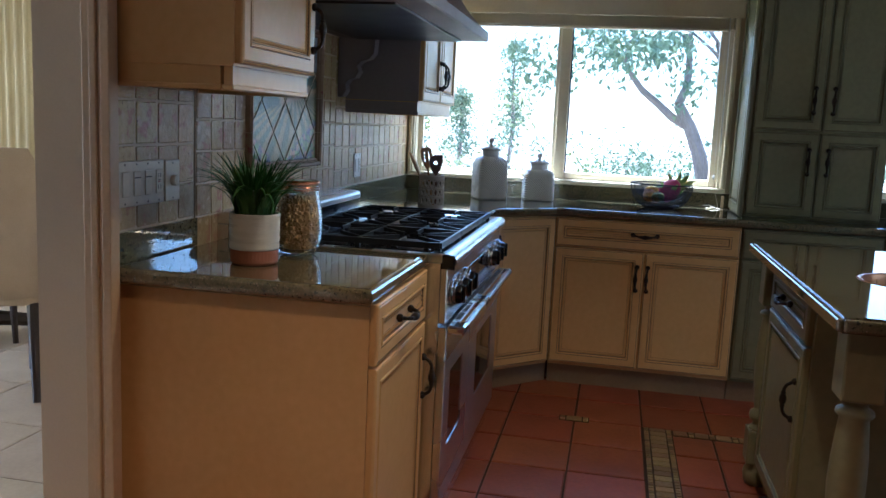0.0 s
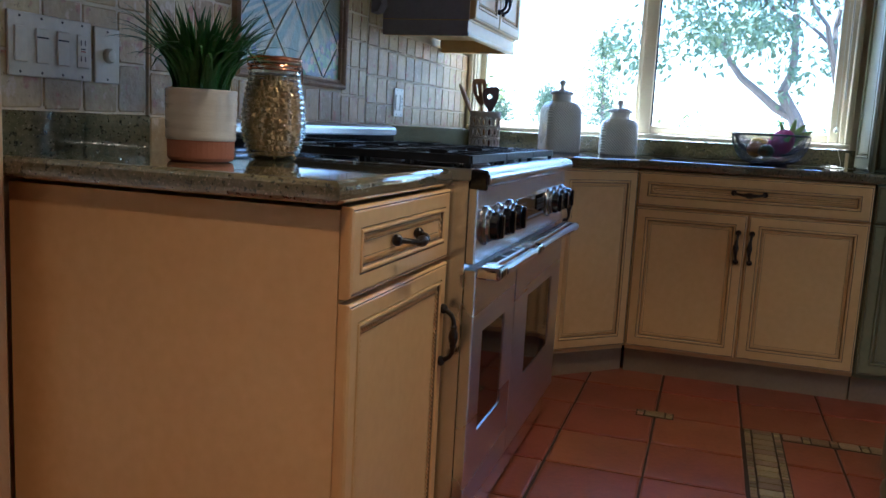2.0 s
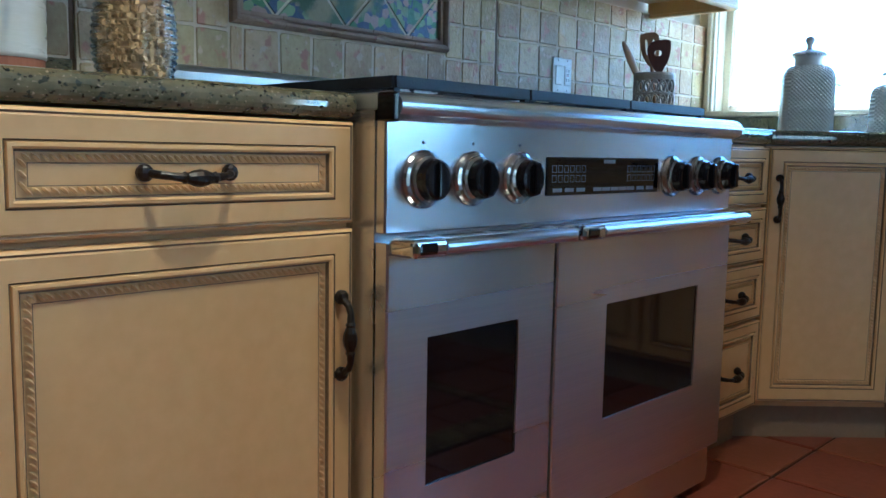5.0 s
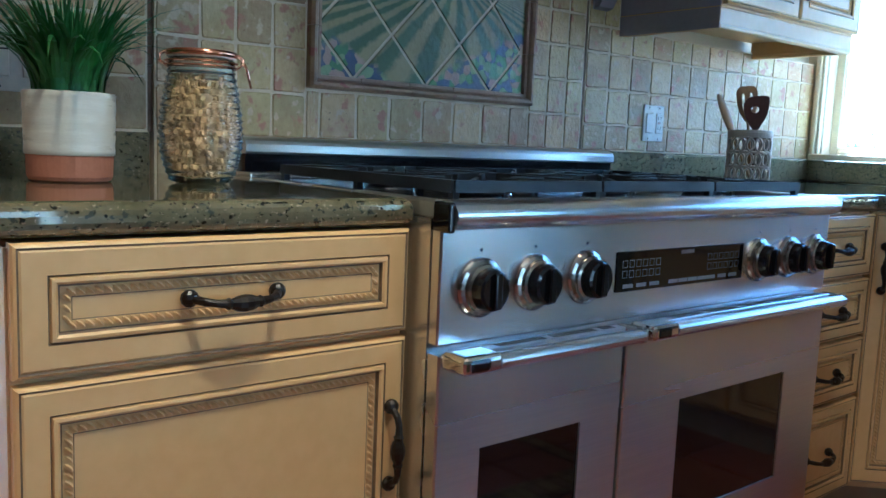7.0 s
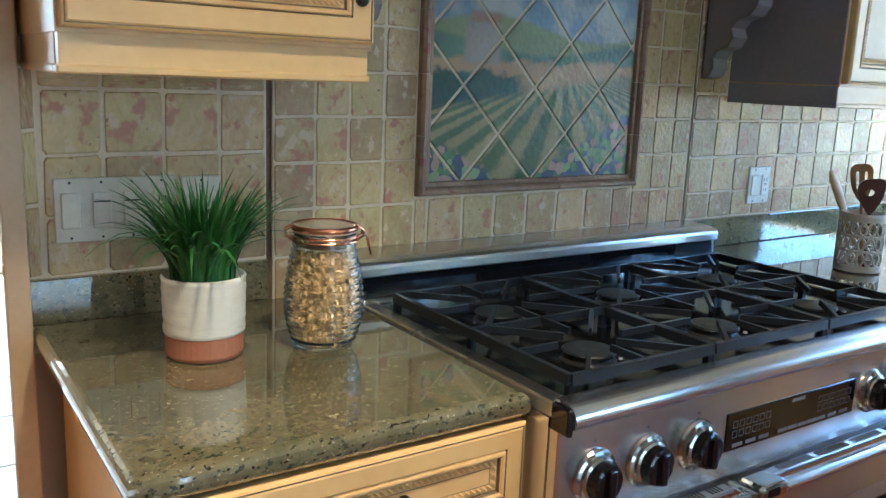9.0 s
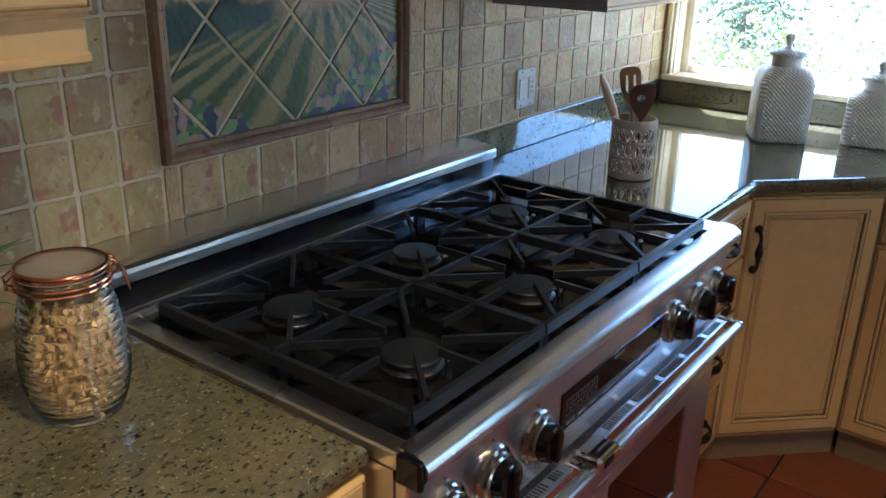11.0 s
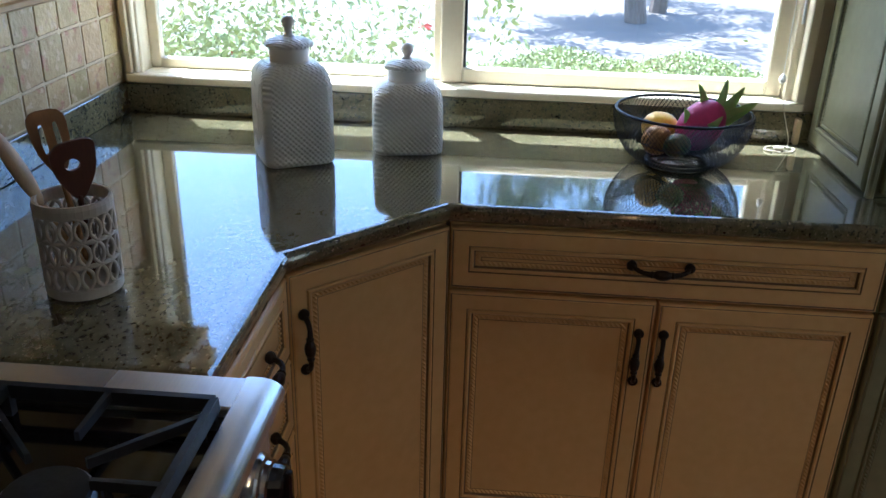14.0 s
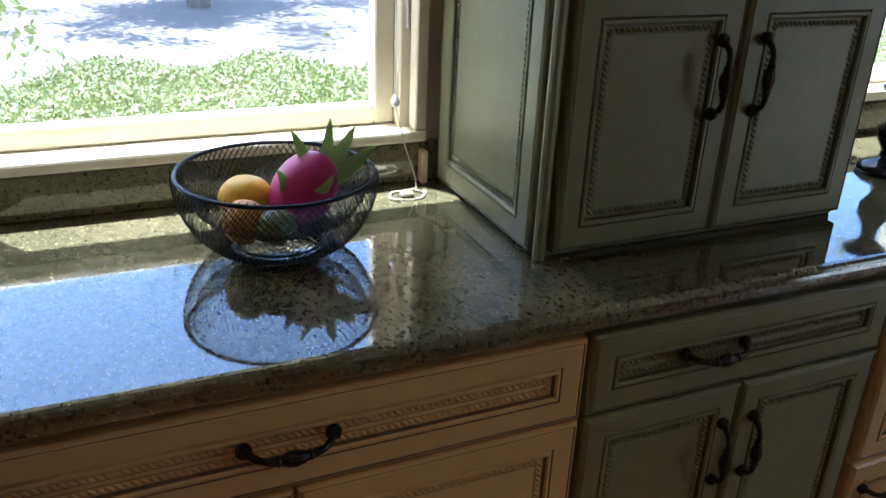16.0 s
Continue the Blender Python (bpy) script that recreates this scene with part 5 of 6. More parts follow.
def scale_leaf(base, d, L, w):
    bm = bmesh.new()
    d = Vector(d).normalized()
    s = d.cross(Vector((0.2, -0.9, 0.3))).normalized()
    nn = d.cross(s)
    rings = []
    for k in range(7):
        t = k / 6
        c = Vector(base) + d * (L * t) + nn * (0.012 * t * t)
        ww = 1.35 * w * (1 - t) ** 0.6 + 0.0006
        rings.append([c - s * ww, c + nn * ww * 0.3, c + s * ww, c - nn * ww * 0.2])
    loft(bm, rings)
    bmesh.ops.recalc_face_normals(bm, faces=bm.faces)
    part("scale", bm, SCALE, dfr, "green tipped scale leaf")


for base, d, L, w in (((0.005, 0, 0.055), (-0.35, 0.0, 1), 0.070, 0.012), ((0.020, 0.0, 0.052), (0.15, 0.1, 1), 0.080, 0.014), ((0.03, -0.01, 0.045), (0.45, -0.1, 0.9), 0.085, 0.014), ((-0.03, 0.0, 0.045), (-0.9, 0.1, 0.75), 0.045, 0.009),
                      ((0.0, -0.047, 0.01), (0.15, -0.45, 1), 0.035, 0.009), ((0.040, 0.02, 0.03), (0.8, 0.5, 0.6), 0.040, 0.010), ((-0.040, -0.02, -0.01), (-0.8, -0.3, 0.7), 0.030, 0.009)):
    scale_leaf(base, d, L, w)

# ---- cord, bracket and vase on the counter ----
cordm = mat("ivory_cord", (0.68, 0.60, 0.45), rough=0.5, bump=0)
bm = bmesh.new()
pts = [(0.533, 4.7375, 1.070), (0.545, 4.715, 1.0), (0.562, 4.700, 0.94), (0.560, 4.690, 0.920)]
for k in range(30):
    a = 2 * math.pi * k / 12
    pts.append((0.535 + (0.040 + 0.006 * math.sin(k)) * math.cos(a), 4.672 + 0.026 * math.sin(a), 0.9185 + 0.0012 * (k % 3)))
tube(bm, pts, 0.0014, 5)
tagged(part("blind_cord", bm, cordm), "loose ivory blind cord coiled on the counter", "cord").matrix_world = Matrix.Translation((0, 0.062, 0))
tagged(part("cord_toggle", boxes((0.520, 0.545, 4.726, 4.740, 0.9175, 0.927), bevel=0.003), cordm), "ivory plastic cord toggle lying on the counter", "toggle")
tagged(part("corner_bracket", boxes((0.583, 0.597, 4.784, 4.807, 0.9175, 0.985), bevel=0.003), CASING), "small beige bracket beside the window sill", "bracket")
vase = thing("candle_holder", pose(1.60, 4.56, 0.917), "black turned candle holder on the counter", "candle holder")
part("stem", turned(bmesh.new(), [(0.060, 0), (0.062, 0.008), (0.050, 0.020), (0.022, 0.03), (0.018, 0.05), (0.034, 0.075), (0.036, 0.10), (0.018, 0.13), (0.016, 0.16), (0.045, 0.18), (0.048, 0.19), (0.02, 0.192)], 28), ENAMEL, vase, smooth=True)

# ---- dining room ----
LINEN = mat("cream_upholstery", (0.62, 0.50, 0.36), (0.55, 0.43, 0.30), rough=0.85, s1=12, s2=250, bump=0.08)
DARKWOOD = mat("espresso_wood", (0.035, 0.022, 0.016), (0.05, 0.03, 0.02), rough=0.35, s1=5, s2=60, bump=0.03)


def dining_chair(m):
    c = thing("dining_chair", m, "cream upholstered dining chair with dark curved legs", "chair", "dining chairs")
    part("seat", boxes((-0.25, 0.25, -0.25, 0.25, 0.42, 0.52), bevel=0.03, seg=3), LINEN, c)
    bm = bmesh.new()
    rings = []
    for k in range(9):
        z = 0.46 + 0.66 * k / 8
        y = 0.22 + 0.10 * (k / 8) ** 1.5
        w = 0.25 + 0.015 * math.sin(k / 8 * math.pi) - (0.04 if k == 8 else 0)
        rings.append([(-w, y - 0.01, z), (-w * 0.6, y - 0.045, z), (w * 0.6, y - 0.045, z), (w, y - 0.01, z), (w, y + 0.05, z), (w * 0.6, y + 0.035, z), (-w * 0.6, y + 0.035, z), (-w, y + 0.05, z)])
    loft(bm, rings)
    bmesh.ops.recalc_face_normals(bm, faces=bm.faces)
    part("backrest", bm, LINEN, c, smooth=True)
    for sx in (-1, 1):
        part("leg", tube(bmesh.new(), [(sx * 0.22, -0.22, 0.42), (sx * 0.225, -0.225, 0.2), (sx * 0.22, -0.22, 0.0)], [0.024, 0.02, 0.015], 8), DARKWOOD, c)
        part("leg", tube(bmesh.new(), [(sx * 0.22, 0.22, 0.44), (sx * 0.22, 0.24, 0.25), (sx * 0.22, 0.29, 0.1), (sx * 0.22, 0.33, 0.0)], [0.024, 0.022, 0.019, 0.016], 8), DARKWOOD, c)
    return c


ch = dining_chair(pose(-2.80, 3.265, 0, 0, 0, -140.7))
copy_thing(ch, pose(-3.02, 4.22, 0, 0, 0, -70))
table = thing("dining_table", pose(-3.52, 4.0, 0), "round dark wood pedestal dining table", "table")
part("tabletop", turned(bmesh.new(), [(0.55, 0.715), (0.60, 0.722), (0.605, 0.74), (0.595, 0.752)], 48), DARKWOOD, table)
part("pedestal", turned(bmesh.new(), [(0.10, 0.07), (0.09, 0.12), (0.06, 0.2), (0.075, 0.4), (0.06, 0.6), (0.12, 0.714)], 24), DARKWOOD, table)
for k in range(4):
    a = math.pi / 4 + k * math.pi / 2
    part("foot", tube(bmesh.new(), [(0.05 * math.cos(a), 0.05 * math.sin(a), 0.10), (0.3 * math.cos(a), 0.3 * math.sin(a), 0.06), (0.46 * math.cos(a), 0.46 * math.sin(a), 0.028)], [0.05, 0.04, 0.028], 8), DARKWOOD, table)
CURT = mat("cream_curtain", (0.72, 0.62, 0.38), (0.64, 0.54, 0.31), rough=0.8, s1=6, s2=200, bump=0.04)
bm = bmesh.new()
n = 40
front = [(-3.84 + 0.52 * k / n, 4.66 + 0.022 * math.sin(k * 1.25), 0) for k in range(n + 1)]
loft(bm, [[(x, y, 0.02) for x, y, _ in front] + [(x, y + 0.006, 0.02) for x, y, _ in front[::-1]], [(x, y, 2.3) for x, y, _ in front] + [(x, y + 0.006, 2.3) for x, y, _ in front[::-1]]])
tagged(part("curtain", bm, CURT, smooth=True), "pale cream hanging curtain beside the dining window", "curtain")

# ---- outdoors ----
CONC = mat("pale_ground", (0.52, 0.48, 0.41), (0.46, 0.42, 0.35), rough=0.9, s1=0.8, s2=12, bump=0.3)
ASPH = mat("driveway_concrete", (0.21, 0.18, 0.145), (0.17, 0.145, 0.118), rough=0.85, s1=1.2, s2=60, bump=0.3)
tagged(part("ground", boxes((-900, 900, 4.95, 1200, -0.7, -0.45)), CONC), "dry pale ground beyond the house", "ground", kind="structure")
tagged(part("ground_south", boxes((-900, 900, -900, -2.7, -0.7, -0.45)), CONC), "dry pale ground behind the house", "ground", kind="structure")
tagged(part("ground_east", boxes((3.6, 900, -2.7, 4.95, -0.7, -0.45)), CONC), "dry pale ground beside the house", "ground", kind="structure")
tagged(part("ground_west", boxes((-900, -5.8, -2.7, 4.95, -0.7, -0.45)), CONC), "dry pale ground beyond the dining room", "ground", kind="structure")
bm = slab([(-6, 11.5), (0.5, 11.5), (3.5, 11.8), (18, 12.5), (18, 22), (-6, 21)], -0.45, -0.43)
tagged(part("road", bm, ASPH), "pale concrete driveway in dappled tree shade", "driveway", kind="structure")
HEDGE = mat("hedge_leaf", (0.28, 0.34, 0.13), (0.40, 0.42, 0.22), rough=0.5, s1=3, s2=30, bump=0)
GUM = mat("gum_leaf", (0.12, 0.18, 0.09), (0.20, 0.25, 0.14), rough=0.5, s1=2, s2=20, bump=0)
BARK = mat("pale_bark", (0.17, 0.13, 0.10), (0.26, 0.21, 0.17), rough=0.85, s1=5, s2=40, bump=0.6, stretch=(1, 1, 0.3))
FLOWER = mat("red_flower", (0.55, 0.06, 0.05), rough=0.5, bump=0)


def leaves(centres, size, seed, droop=0.0):
    """Small folded leaves at the given centres."""
    r = np.random.default_rng(seed)
    c = np.asarray(centres, dtype=float)
    n = len(c)
    d = r.normal(size=(n, 3))
    d[:, 2] -= droop
    d /= np.linalg.norm(d, axis=1)[:, None]
    s = np.cross(d, r.normal(size=(n, 3)))
    s /= np.linalg.norm(s, axis=1)[:, None]
    nn = np.cross(d, s)
    L = size * r.uniform(0.6, 1.4, (n, 1))
    V = np.stack([c, c + d * L * 0.5 + s * L * 0.24 + nn * L * 0.06, c + d * L, c + d * L * 0.5 - s * L * 0.24 + nn * L * 0.06], 1).reshape(-1, 3)
    F = [(4 * i, 4 * i + 1, 4 * i + 2) for i in range(n)] + [(4 * i, 4 * i + 2, 4 * i + 3) for i in range(n)]
    me = bpy.data.meshes.new("leaves")
    me.from_pydata(V.tolist(), [], F)
    bm = bmesh.new()
    bm.from_mesh(me)
    bpy.data.meshes.remove(me)
    return bm


def clumps(r, n, centre, spread, per, csize):
    cc = r.normal(size=(n, 3)) * np.array(spread) * 0.55 + np.array(centre)
    return (cc[:, None, :] + r.normal(size=(n, per, 3)) * csize).reshape(-1, 3)


r = np.random.default_rng(5)
u = r.uniform(0, 1, (110000, 3))
hx = -0.4 + u[:, 0] * 5.0
top = 0.74 + 0.03 * np.sin(hx * 3.1) + 0.03 * np.sin(hx * 9.7 + 1)
hedge_pts = np.stack([hx, 5.62 + u[:, 1] * 1.30 + 0.05 * np.sin(hx * 4), top - 0.10 * u[:, 2] ** 2 - 0.10 * (2 * u[:, 1] - 1) ** 6 + 0.03 * np.sin(u[:, 1] * 17 + hx * 5)], 1)
hd = thing("hedge", pose(0, 0, 0), "low clipped pale green hedge outside the window", "hedge")
core = [(-0.4 + 5.0 * k / 30) for k in range(31)]
bm = bmesh.new()
loft(bm, [[(x, 5.64, -0.45), (x, 5.64, 0.58), (x, 5.74, 0.66), (x, 6.25, 0.68 + 0.02 * math.sin(x * 3.1)), (x, 6.80, 0.66), (x, 6.90, 0.56), (x, 6.90, -0.45)] for x in core])
part("core", bm, HEDGE, hd)
tagged(part("foliage", leaves(hedge_pts, 0.021, 1), HEDGE, hd), kind="stuff")
bsh = thing("flowering_shrub", pose(0, 0, 0), "bright green flowering shrub close to the window", "shrub")
u = r.normal(size=(200, 3))
u /= np.linalg.norm(u, axis=1)[:, None]
pts = clumps(r, 760, (-2.25, 6.85, 0.28), (1.75, 0.7, 0.58), 70, 0.09)
pts = pts[pts[:, 2] > -0.44]
tagged(part("foliage", leaves(pts, 0.044, 2), HEDGE, bsh), kind="stuff")
part("stems", tube(bmesh.new(), [(-1.75, 7.0, -0.45), (-1.7, 7.02, 0.1), (-1.6, 7.0, 0.5)], [0.05, 0.04, 0.02], 8), BARK, bsh)
tagged(part("flowers", leaves(clumps(r, 16, (-1.9, 6.7, 0.5), (1.7, 0.5, 0.3), 5, 0.03), 0.04, 3), FLOWER, bsh, "small red flowers"), kind="stuff")


def limb(bm, rr, p, d, L, rad, depth, tips):
    """One bending limb that forks into thinner ones."""
    pts, radii = [p.copy()], [rad]
    n = 5
    for k in range(n):
        d = (d + Vector((rr.uniform(-0.22, 0.22), rr.uniform(-0.22, 0.22), rr.uniform(-0.05, 0.15)))).normalized()
        p = p + d * (L / n)
        pts.append(p.copy())
        radii.append(rad * (1 - 0.42 * (k + 1) / n))
        if depth <= 1:
            tips.append(p.copy())
    tube(bm, pts, radii, 8 if depth > 2 else 5)
    if depth > 0:
        for k in range(3 if depth < 3 else 2):
            a = rr.uniform(0, 6.28)
            dd = (d * 0.75 + Vector((math.cos(a), math.sin(a), rr.uniform(-0.1, 0.35))) * 0.75).normalized()
            limb(bm, rr, pts[-1 - (k % 2)], dd, L * rr.uniform(0.62, 0.85), radii[-1] * 0.85, depth - 1, tips)


def tree(name, at, height, rad, seed, leaf, per, csize, label, lean=(0.05, 0, 1), depth=4, xlim=(-50, 50), low=None):
    rr, r = random.Random(seed), np.random.default_rng(seed)
    t = thing(name, pose(*at), label, "tree")
    bm, tips = bmesh.new(), []
    limb(bm, rr, Vector((0, 0, 0)), Vector(lean).normalized(), height * 0.32, rad, depth, tips)
    part("trunk", bm, BARK, t, "pale grey branching trunk")
    tp = np.array([tuple(p) for p in tips])
    tp = tp[(tp[:, 0] > xlim[0]) & (tp[:, 0] < xlim[1])]
    tp = tp[r.permutation(len(tp))[:260]]
    c = (tp[:, None, :] + r.normal(size=(len(tp), per, 3)) * csize).reshape(-1, 3)
    if low:
        c = np.concatenate([c, clumps(r, *low)])
    tagged(part("crown", leaves(c, leaf, seed, droop=1.0), GUM, t, "drooping grey green leaf clusters"), kind="stuff")
    return t


tree("gum_tree", (1.75, 16.0, -0.45), 7.6, 0.17, 27, 0.13, 32, 0.22, "large gum tree with a forked pale trunk beside the driveway", lean=(-0.22, 0, 1), xlim=(-2.3, 2.5), low=(22, (-1.0, 0.0, 3.4), (2.0, 1.6, 1.1), 130, 0.19))
tree("gum_tree", (2.25, 17.2, -0.45), 8.0, 0.15, 38, 0.13, 24, 0.22, "leaning gum tree with a pale trunk behind the driveway", lean=(0.04, 0.05, 1), xlim=(-2.6, 4), low=(8, (0.6, 0.0, 3.7), (1.3, 1.4, 1.2), 120, 0.19))
for k, (x, y, h) in enumerate(((-4.3, 34.0, 5.0), (-6.9, 37.0, 3.2), (-9.8, 40.0, 3.0))):
    st = thing("slender_tree", pose(x, y, -0.45), "slender airy tree far behind the driveway", "tree", "far trees")
    part("trunk", tube(bmesh.new(), [(0, 0, 0), (0.1, 0, h * 0.4), (0, 0.1, h * 0.75), (0.05, 0, h)], [0.10, 0.08, 0.05, 0.02], 6), BARK, st, "thin pale trunk")
    hh = r.uniform(0.12, 1.0, 75)
    cc = np.stack([r.normal(size=75) * 0.62 * (1.15 - hh), r.normal(size=75) * 0.6 * (1.15 - hh), hh * h], 1)
    tagged(part("crown", leaves((cc[:, None, :] + r.normal(size=(75, 38, 3)) * 0.20).reshape(-1, 3), 0.15, 90 + k, droop=0.6), GUM, st, "thin airy leaf clusters"), kind="stuff")
for k, (x, y, w, h) in enumerate(((-5.2, 18.0, 1.1, 1.2), (3.2, 24, 2.6, 1.4), (0.3, 26, 1.8, 1.2), (7, 27, 3, 1.6), (-9, 22, 3.0, 1.2), (-13, 30, 4, 1.6), (12, 30, 4, 1.8))):
    s = thing("far_shrub", pose(0, 0, 0), "hazy grey green shrub across the driveway", "shrub", "far shrubs")
    pts = clumps(r, 90, (x, y, h * 0.3 - 0.2), (w, w * 0.5, h * 0.6), 24, 0.18)
    pts = pts[pts[:, 2] > -0.44]
    tagged(part("foliage", leaves(pts, 0.12, 60 + k), GUM, s), kind="stuff")
    part("stems", tube(bmesh.new(), [(x, y, -0.45), (x, y, h * 0.5)], [0.06, 0.03], 6), BARK, s)
pts = clumps(r, 260, (-6.5, 7.2, 0.9), (3.0, 0.6, 1.2), 26, 0.14)
g2 = thing("garden_shrub", pose(0, 0, 0), "lush green shrub outside the dining window", "shrub")
tagged(part("foliage", leaves(pts[pts[:, 2] > -0.44], 0.14, 80), HEDGE, g2), kind="stuff")
part("stems", tube(bmesh.new(), [(-6.5, 7.2, -0.45), (-6.5, 7.2, 0.8)], [0.06, 0.03], 6), BARK, g2)
r = np.random.default_rng(8)
# unseen, made tall to keep bright sky out of the kitchen's reflections
pts = clumps(r, 900, (7.4, 2.6, 2.2), (0.9, 4.4, 3.6), 32, 0.17)
g3 = thing("garden_shrub", pose(0, 0, 0), "unseen green shrubbery, tall to screen sky from the garden door", "shrub")
tagged(part("foliage", leaves(pts[pts[:, 2] > -0.44], 0.16, 81), HEDGE, g3), kind="stuff")
part("stems", tube(bmesh.new(), [(7.2, 2.6, -0.45), (7.2, 2.6, 1.6)], [0.06, 0.03], 6), BARK, g3)


# ---- tiles of walls and floors ----
def tile_mesh(name, material, seed, rough_edge, depth, round_):
    rr = random.Random(seed)
    o = []
    for cx, cz in ((-1, -1), (1, -1), (1, 1), (-1, 1)):
        for k in range(3):
            a = math.atan2(cz, cx) + (k - 1) * 0.55
            q = 0.5 - round_
            o.append((cx * q + round_ * math.cos(a) * 1.0 + rr.uniform(-1, 1) * rough_edge, cz * q + round_ * math.sin(a) * 1.0 + rr.uniform(-1, 1) * rough_edge))
    bm = bmesh.new()
    loft(bm, [[(x, 0, z) for x, z in o], [(x, -depth * 0.7, z) for x, z in o], [(x * 0.955, -depth, z * 0.955) for x, z in o]], True, False, True)
    me = bpy.data.meshes.new(name)
    bm.to_mesh(me)
    bm.free()
    me.materials.append(material)
    return me


WT = [tile_mesh("wall_tile", TRAV, s, 0.020, 0.0065, 0.075) for s in range(8)]
splash = tagged(part("backsplash", boxes((WALLX, -1.1975, 1.81, 2.262, 0.90, 1.37), (WALLX, -1.1995, 2.276, 3.512, 0.86, 1.654), (WALLX, -1.2035, 3.526, 4.825, 0.90, 1.36), (WALLX, -1.2035, 3.526, 3.664, 1.36, 1.654)), GROUT), "tumbled travertine tile backsplash behind the range", "backsplash", kind="structure")
# dark brown strips stand in for the shaded steps between tile sections
STEPSHADE = mat("step_shade_brown", (0.12, 0.062, 0.030), (0.20, 0.115, 0.06), rough=0.6, s1=14, s2=90, bump=0.15)
for y0, y1, x0 in ((2.2625, 2.2755, -1.206), (3.5125, 3.5255, -1.206)):
    for k in range(5):
        part("edge_strip", boxes((WALLX, x0, y0, y1, (0.905 if y0 > 3 else 1.002) + 0.13 * k, (1.033 if y0 > 3 else 1.130) + 0.13 * k if k < 4 else (1.652 if y0 > 3 else 1.66)), bevel=0.001), STEPSHADE, splash, "brown strip for the shaded tile step")
rnd = random.Random(3)


def lay(y0, y1, z0, z1, x):
    g = 0.0058
    ob = new("tile", rnd.choice(WT))
    ob.parent = splash
    w, h = y1 - y0 - g, z1 - z0 - g
    flip = rnd.choice((0, 180))
    ob.matrix_basis = pose(x + rnd.uniform(-0.0006, 0.0006), (y0 + y1) / 2, (z0 + z1) / 2, 0, flip, 90) @ Matrix.Diagonal((w, 1, h, 1))


for ys, zs, x in (((1.852, 1.955, 2.062, 2.168, 2.262), (1.002, 1.107, 1.217, 1.332, 1.37), -1.2015),
                  ((2.277, 2.369, 2.447, 2.530, 2.613), (0.905, 1.0, 1.097, 1.193, 1.287, 1.38, 1.475, 1.57, 1.652), -1.2035),
                  ((3.300, 3.368, 3.442, 3.511), (0.905, 1.0, 1.097, 1.193, 1.287, 1.38, 1.475, 1.57, 1.652), -1.2035),
                  (tuple(3.527 + 0.0995 * k for k in range(14)), (1.002, 1.078, 1.180, 1.284, 1.358), -1.2075),
                  ((1.8215, 1.848), (1.002, 1.13, 1.26, 1.368), -1.2015),
                  ((3.527, 3.594, 3.663), (1.360, 1.45, 1.55, 1.652), -1.2075)):
    for i in range(len(ys) - 1):
        for j in range(len(zs) - 1):
            lay(ys[i], ys[i + 1], zs[j], zs[j + 1], x)
yy = [2.613, 2.648, 2.746, 2.839, 2.936, 3.034, 3.131, 3.228, 3.300]
for i in range(8):
    lay(yy[i], yy[i + 1], 1.002, 1.108, -1.2035)
    lay(yy[i], yy[i + 1], 0.905, 1.0, -1.2035)

FT = [tile_mesh("floor_tile", TERRA, 20 + s, 0.0035, 0.008, 0.02) for s in range(4)]
far = bmesh.new()
for i in range(-3, 13):
    for j in range(-21, 4):
        x0, y0 = -0.39 + 0.3 * i, 3.735 + 0.3 * j
        if x0 < -1.30 or x0 > 3.2 or y0 > 4.6:
            continue
        if -0.7 < x0 < 1.9 and y0 > 1.0:
            ob = new("tile", rnd.choice(FT))
            ob.parent = floor
            ob.matrix_basis = pose(x0 + 0.15, y0 + 0.15, -0.0065, -90, 0, rnd.choice((0, 180))) @ Matrix.Diagonal((0.292, 1, 0.292, 1))
        else:
            box(far, x0 + 0.004, x0 + 0.296, y0 + 0.004, y0 + 0.296, -0.0065, 0.0012)
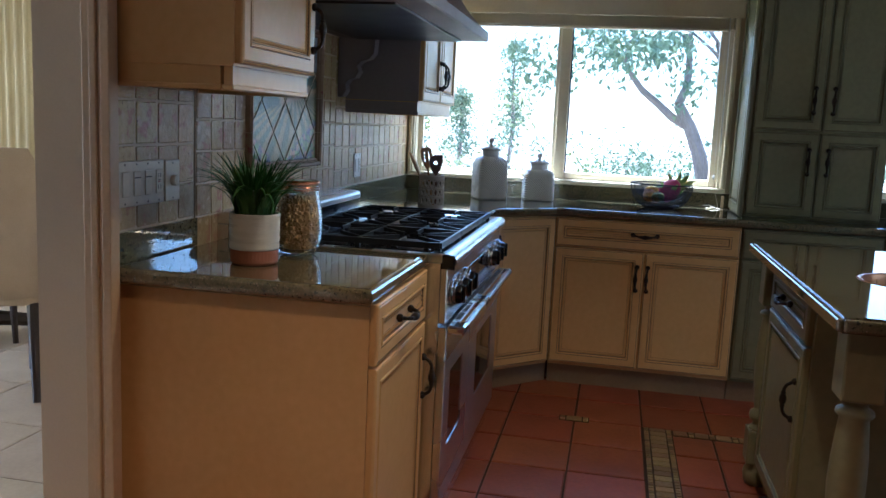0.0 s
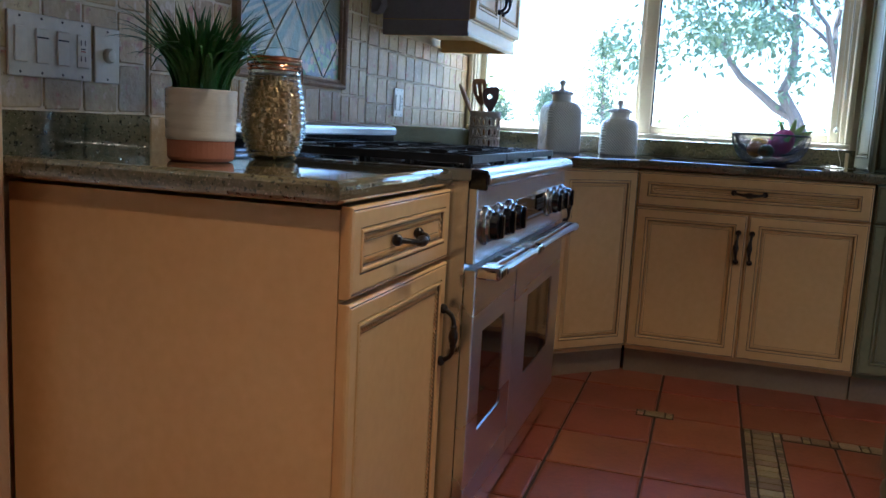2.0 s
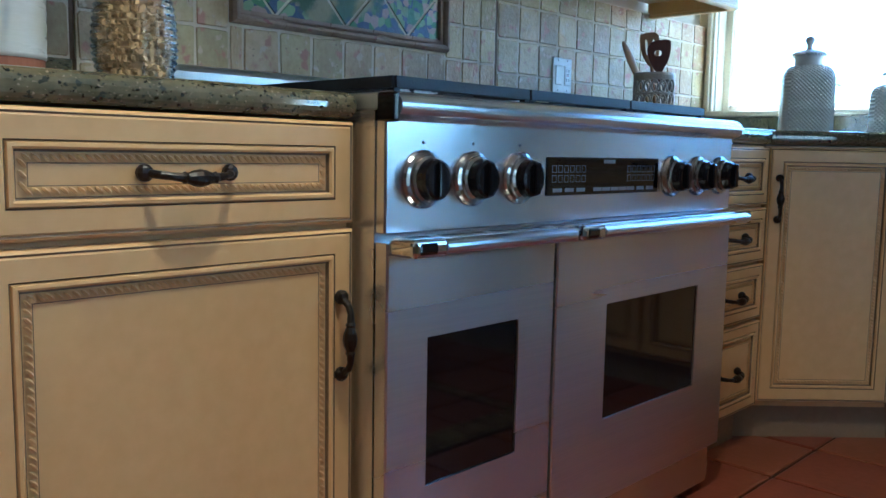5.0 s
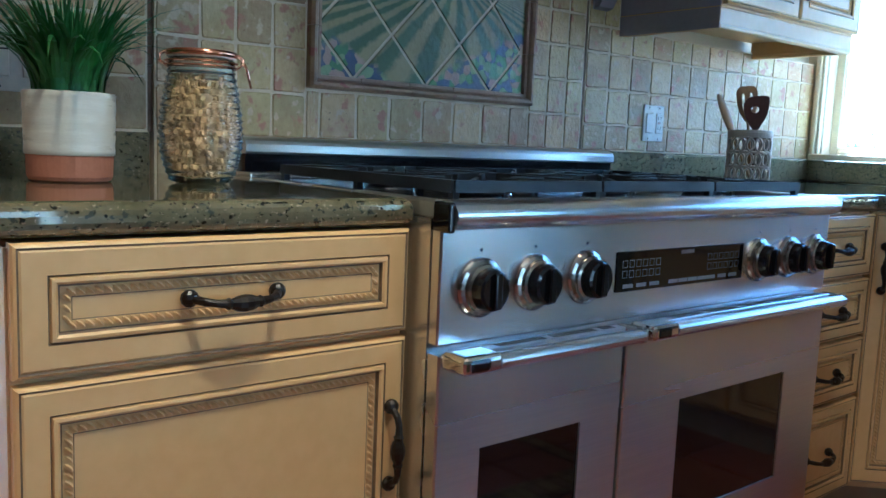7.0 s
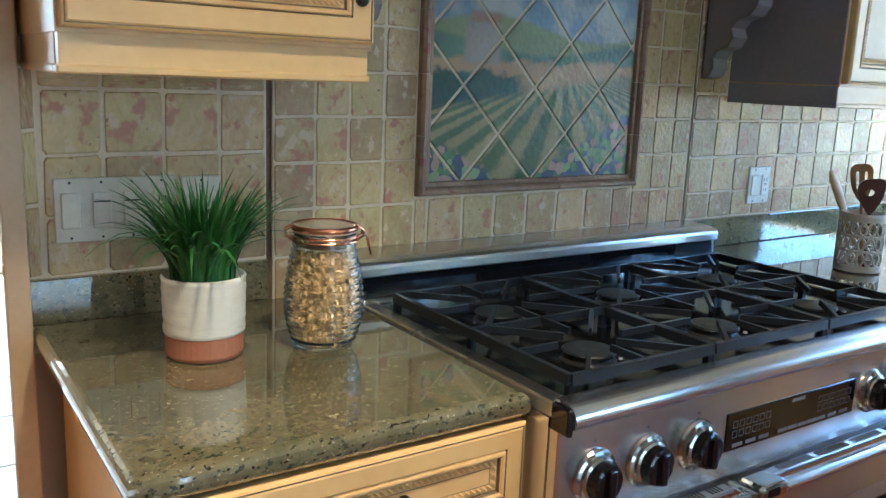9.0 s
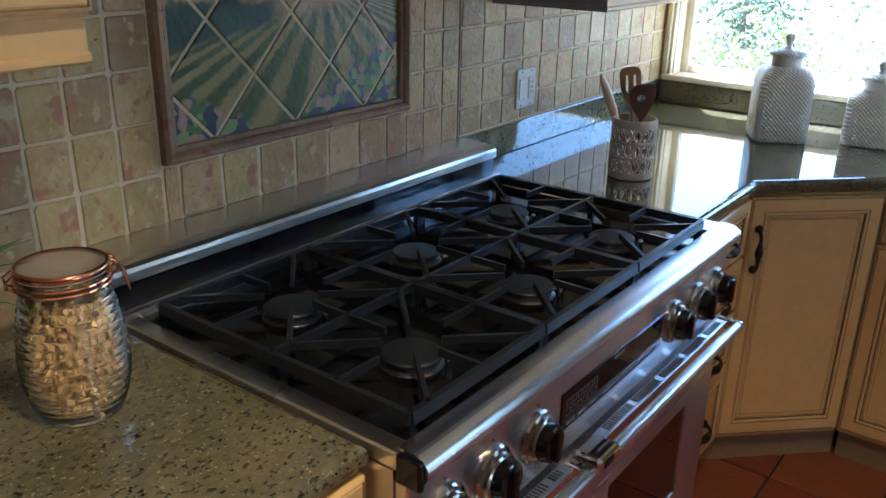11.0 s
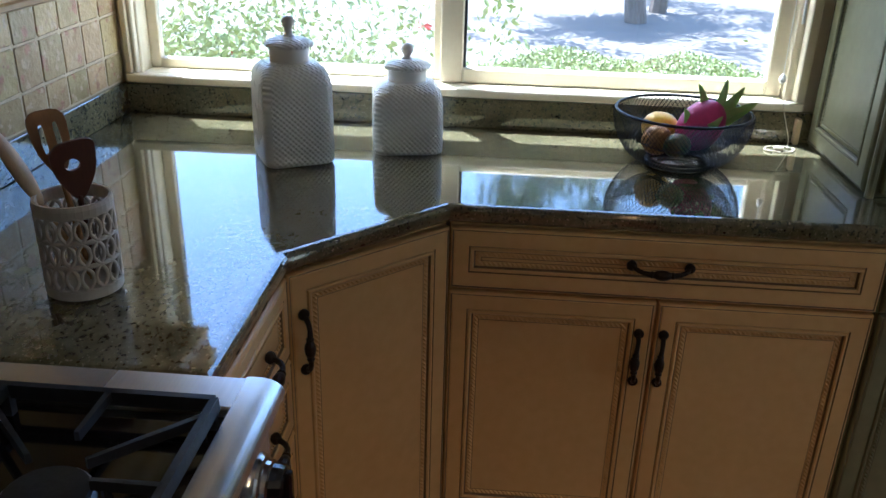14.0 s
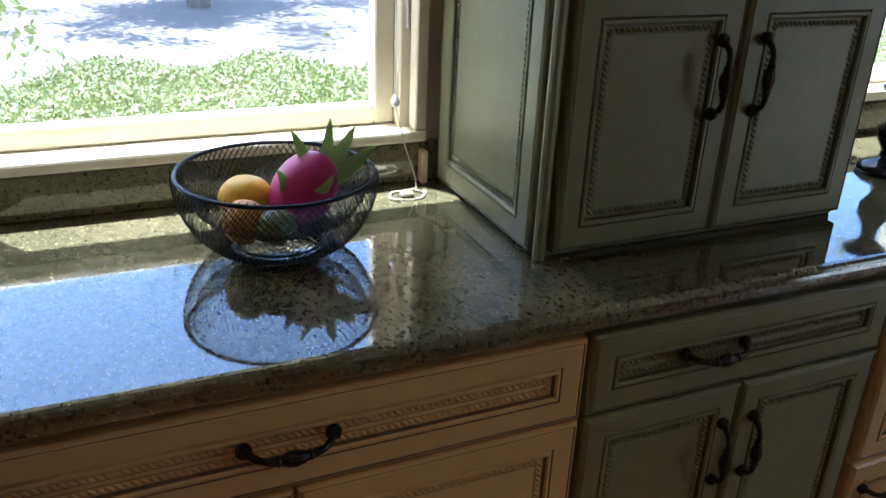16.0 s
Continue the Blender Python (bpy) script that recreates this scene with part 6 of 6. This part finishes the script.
tagged(part("tiles", far, TERRA, floor), kind="stuff")
DT = tile_mesh("stone_tile", DINTILE, 40, 0.002, 0.008, 0.01)
for i in range(9):
    for j in range(15):
        x0, y0 = -5.38 + 0.455 * i, -2.1 + 0.455 * j
        ob = new("tile", DT)
        ob.parent = floor_dining
        ob.matrix_basis = pose(x0 + 0.2275, y0 + 0.2275, -0.0065, -90) @ Matrix.Diagonal((0.449, 1, 0.449, 1))
# stone mosaic border and inset
MOS = speckle(mat("mosaic_stone", (0.34, 0.25, 0.12), (0.17, 0.12, 0.055), rough=0.5, s1=20, s2=90, bump=0.15, rnd=0.45), [(0.12, 0.10, 0.05)], [40], [0.58], 0.06)
MT = [tile_mesh("mosaic_stone", MOS, 60 + s, 0.03, 0.004, 0.08) for s in range(5)]


def chip(x0, x1, y0, y1):
    ob = new("mosaic_stone", rnd.choice(MT))
    ob.parent = floor
    g = 0.0065
    ob.matrix_basis = pose((x0 + x1) / 2, (y0 + y1) / 2, 0.0025, -90) @ Matrix.Diagonal((x1 - x0 - g, 1, y1 - y0 - g, 1))


part("mosaic_bed", boxes((0.212, 0.340, 1.0, 3.725, 0.0, 0.0026), (0.340, 1.90, 3.655, 3.725, 0.0, 0.0026), (-0.160, -0.025, 3.700, 3.770, 0.0, 0.0026)), DKGROUT, floor)
y = 3.722
while y > 1.05:
    h = rnd.uniform(0.042, 0.060)
    chip(0.240, 0.312, y - h, y)
    for xa, xb in ((0.214, 0.240), (0.312, 0.338)):
        chip(xa, xb, y - h / 2, y)
        chip(xa, xb, y - h, y - h / 2)
    y -= h
x = 0.342
while x < 1.85:
    w = rnd.uniform(0.06, 0.085)
    chip(x, x + w, 3.660, 3.720)
    chip(x + w, x + w + 0.028, 3.660, 3.690)
    chip(x + w, x + w + 0.028, 3.690, 3.720)
    x += w + 0.028
chip(-0.130, -0.055, 3.705, 3.765)
for xa, xb in ((-0.158, -0.130), (-0.055, -0.027)):
    chip(xa, xb, 3.705, 3.735)
    chip(xa, xb, 3.735, 3.765)
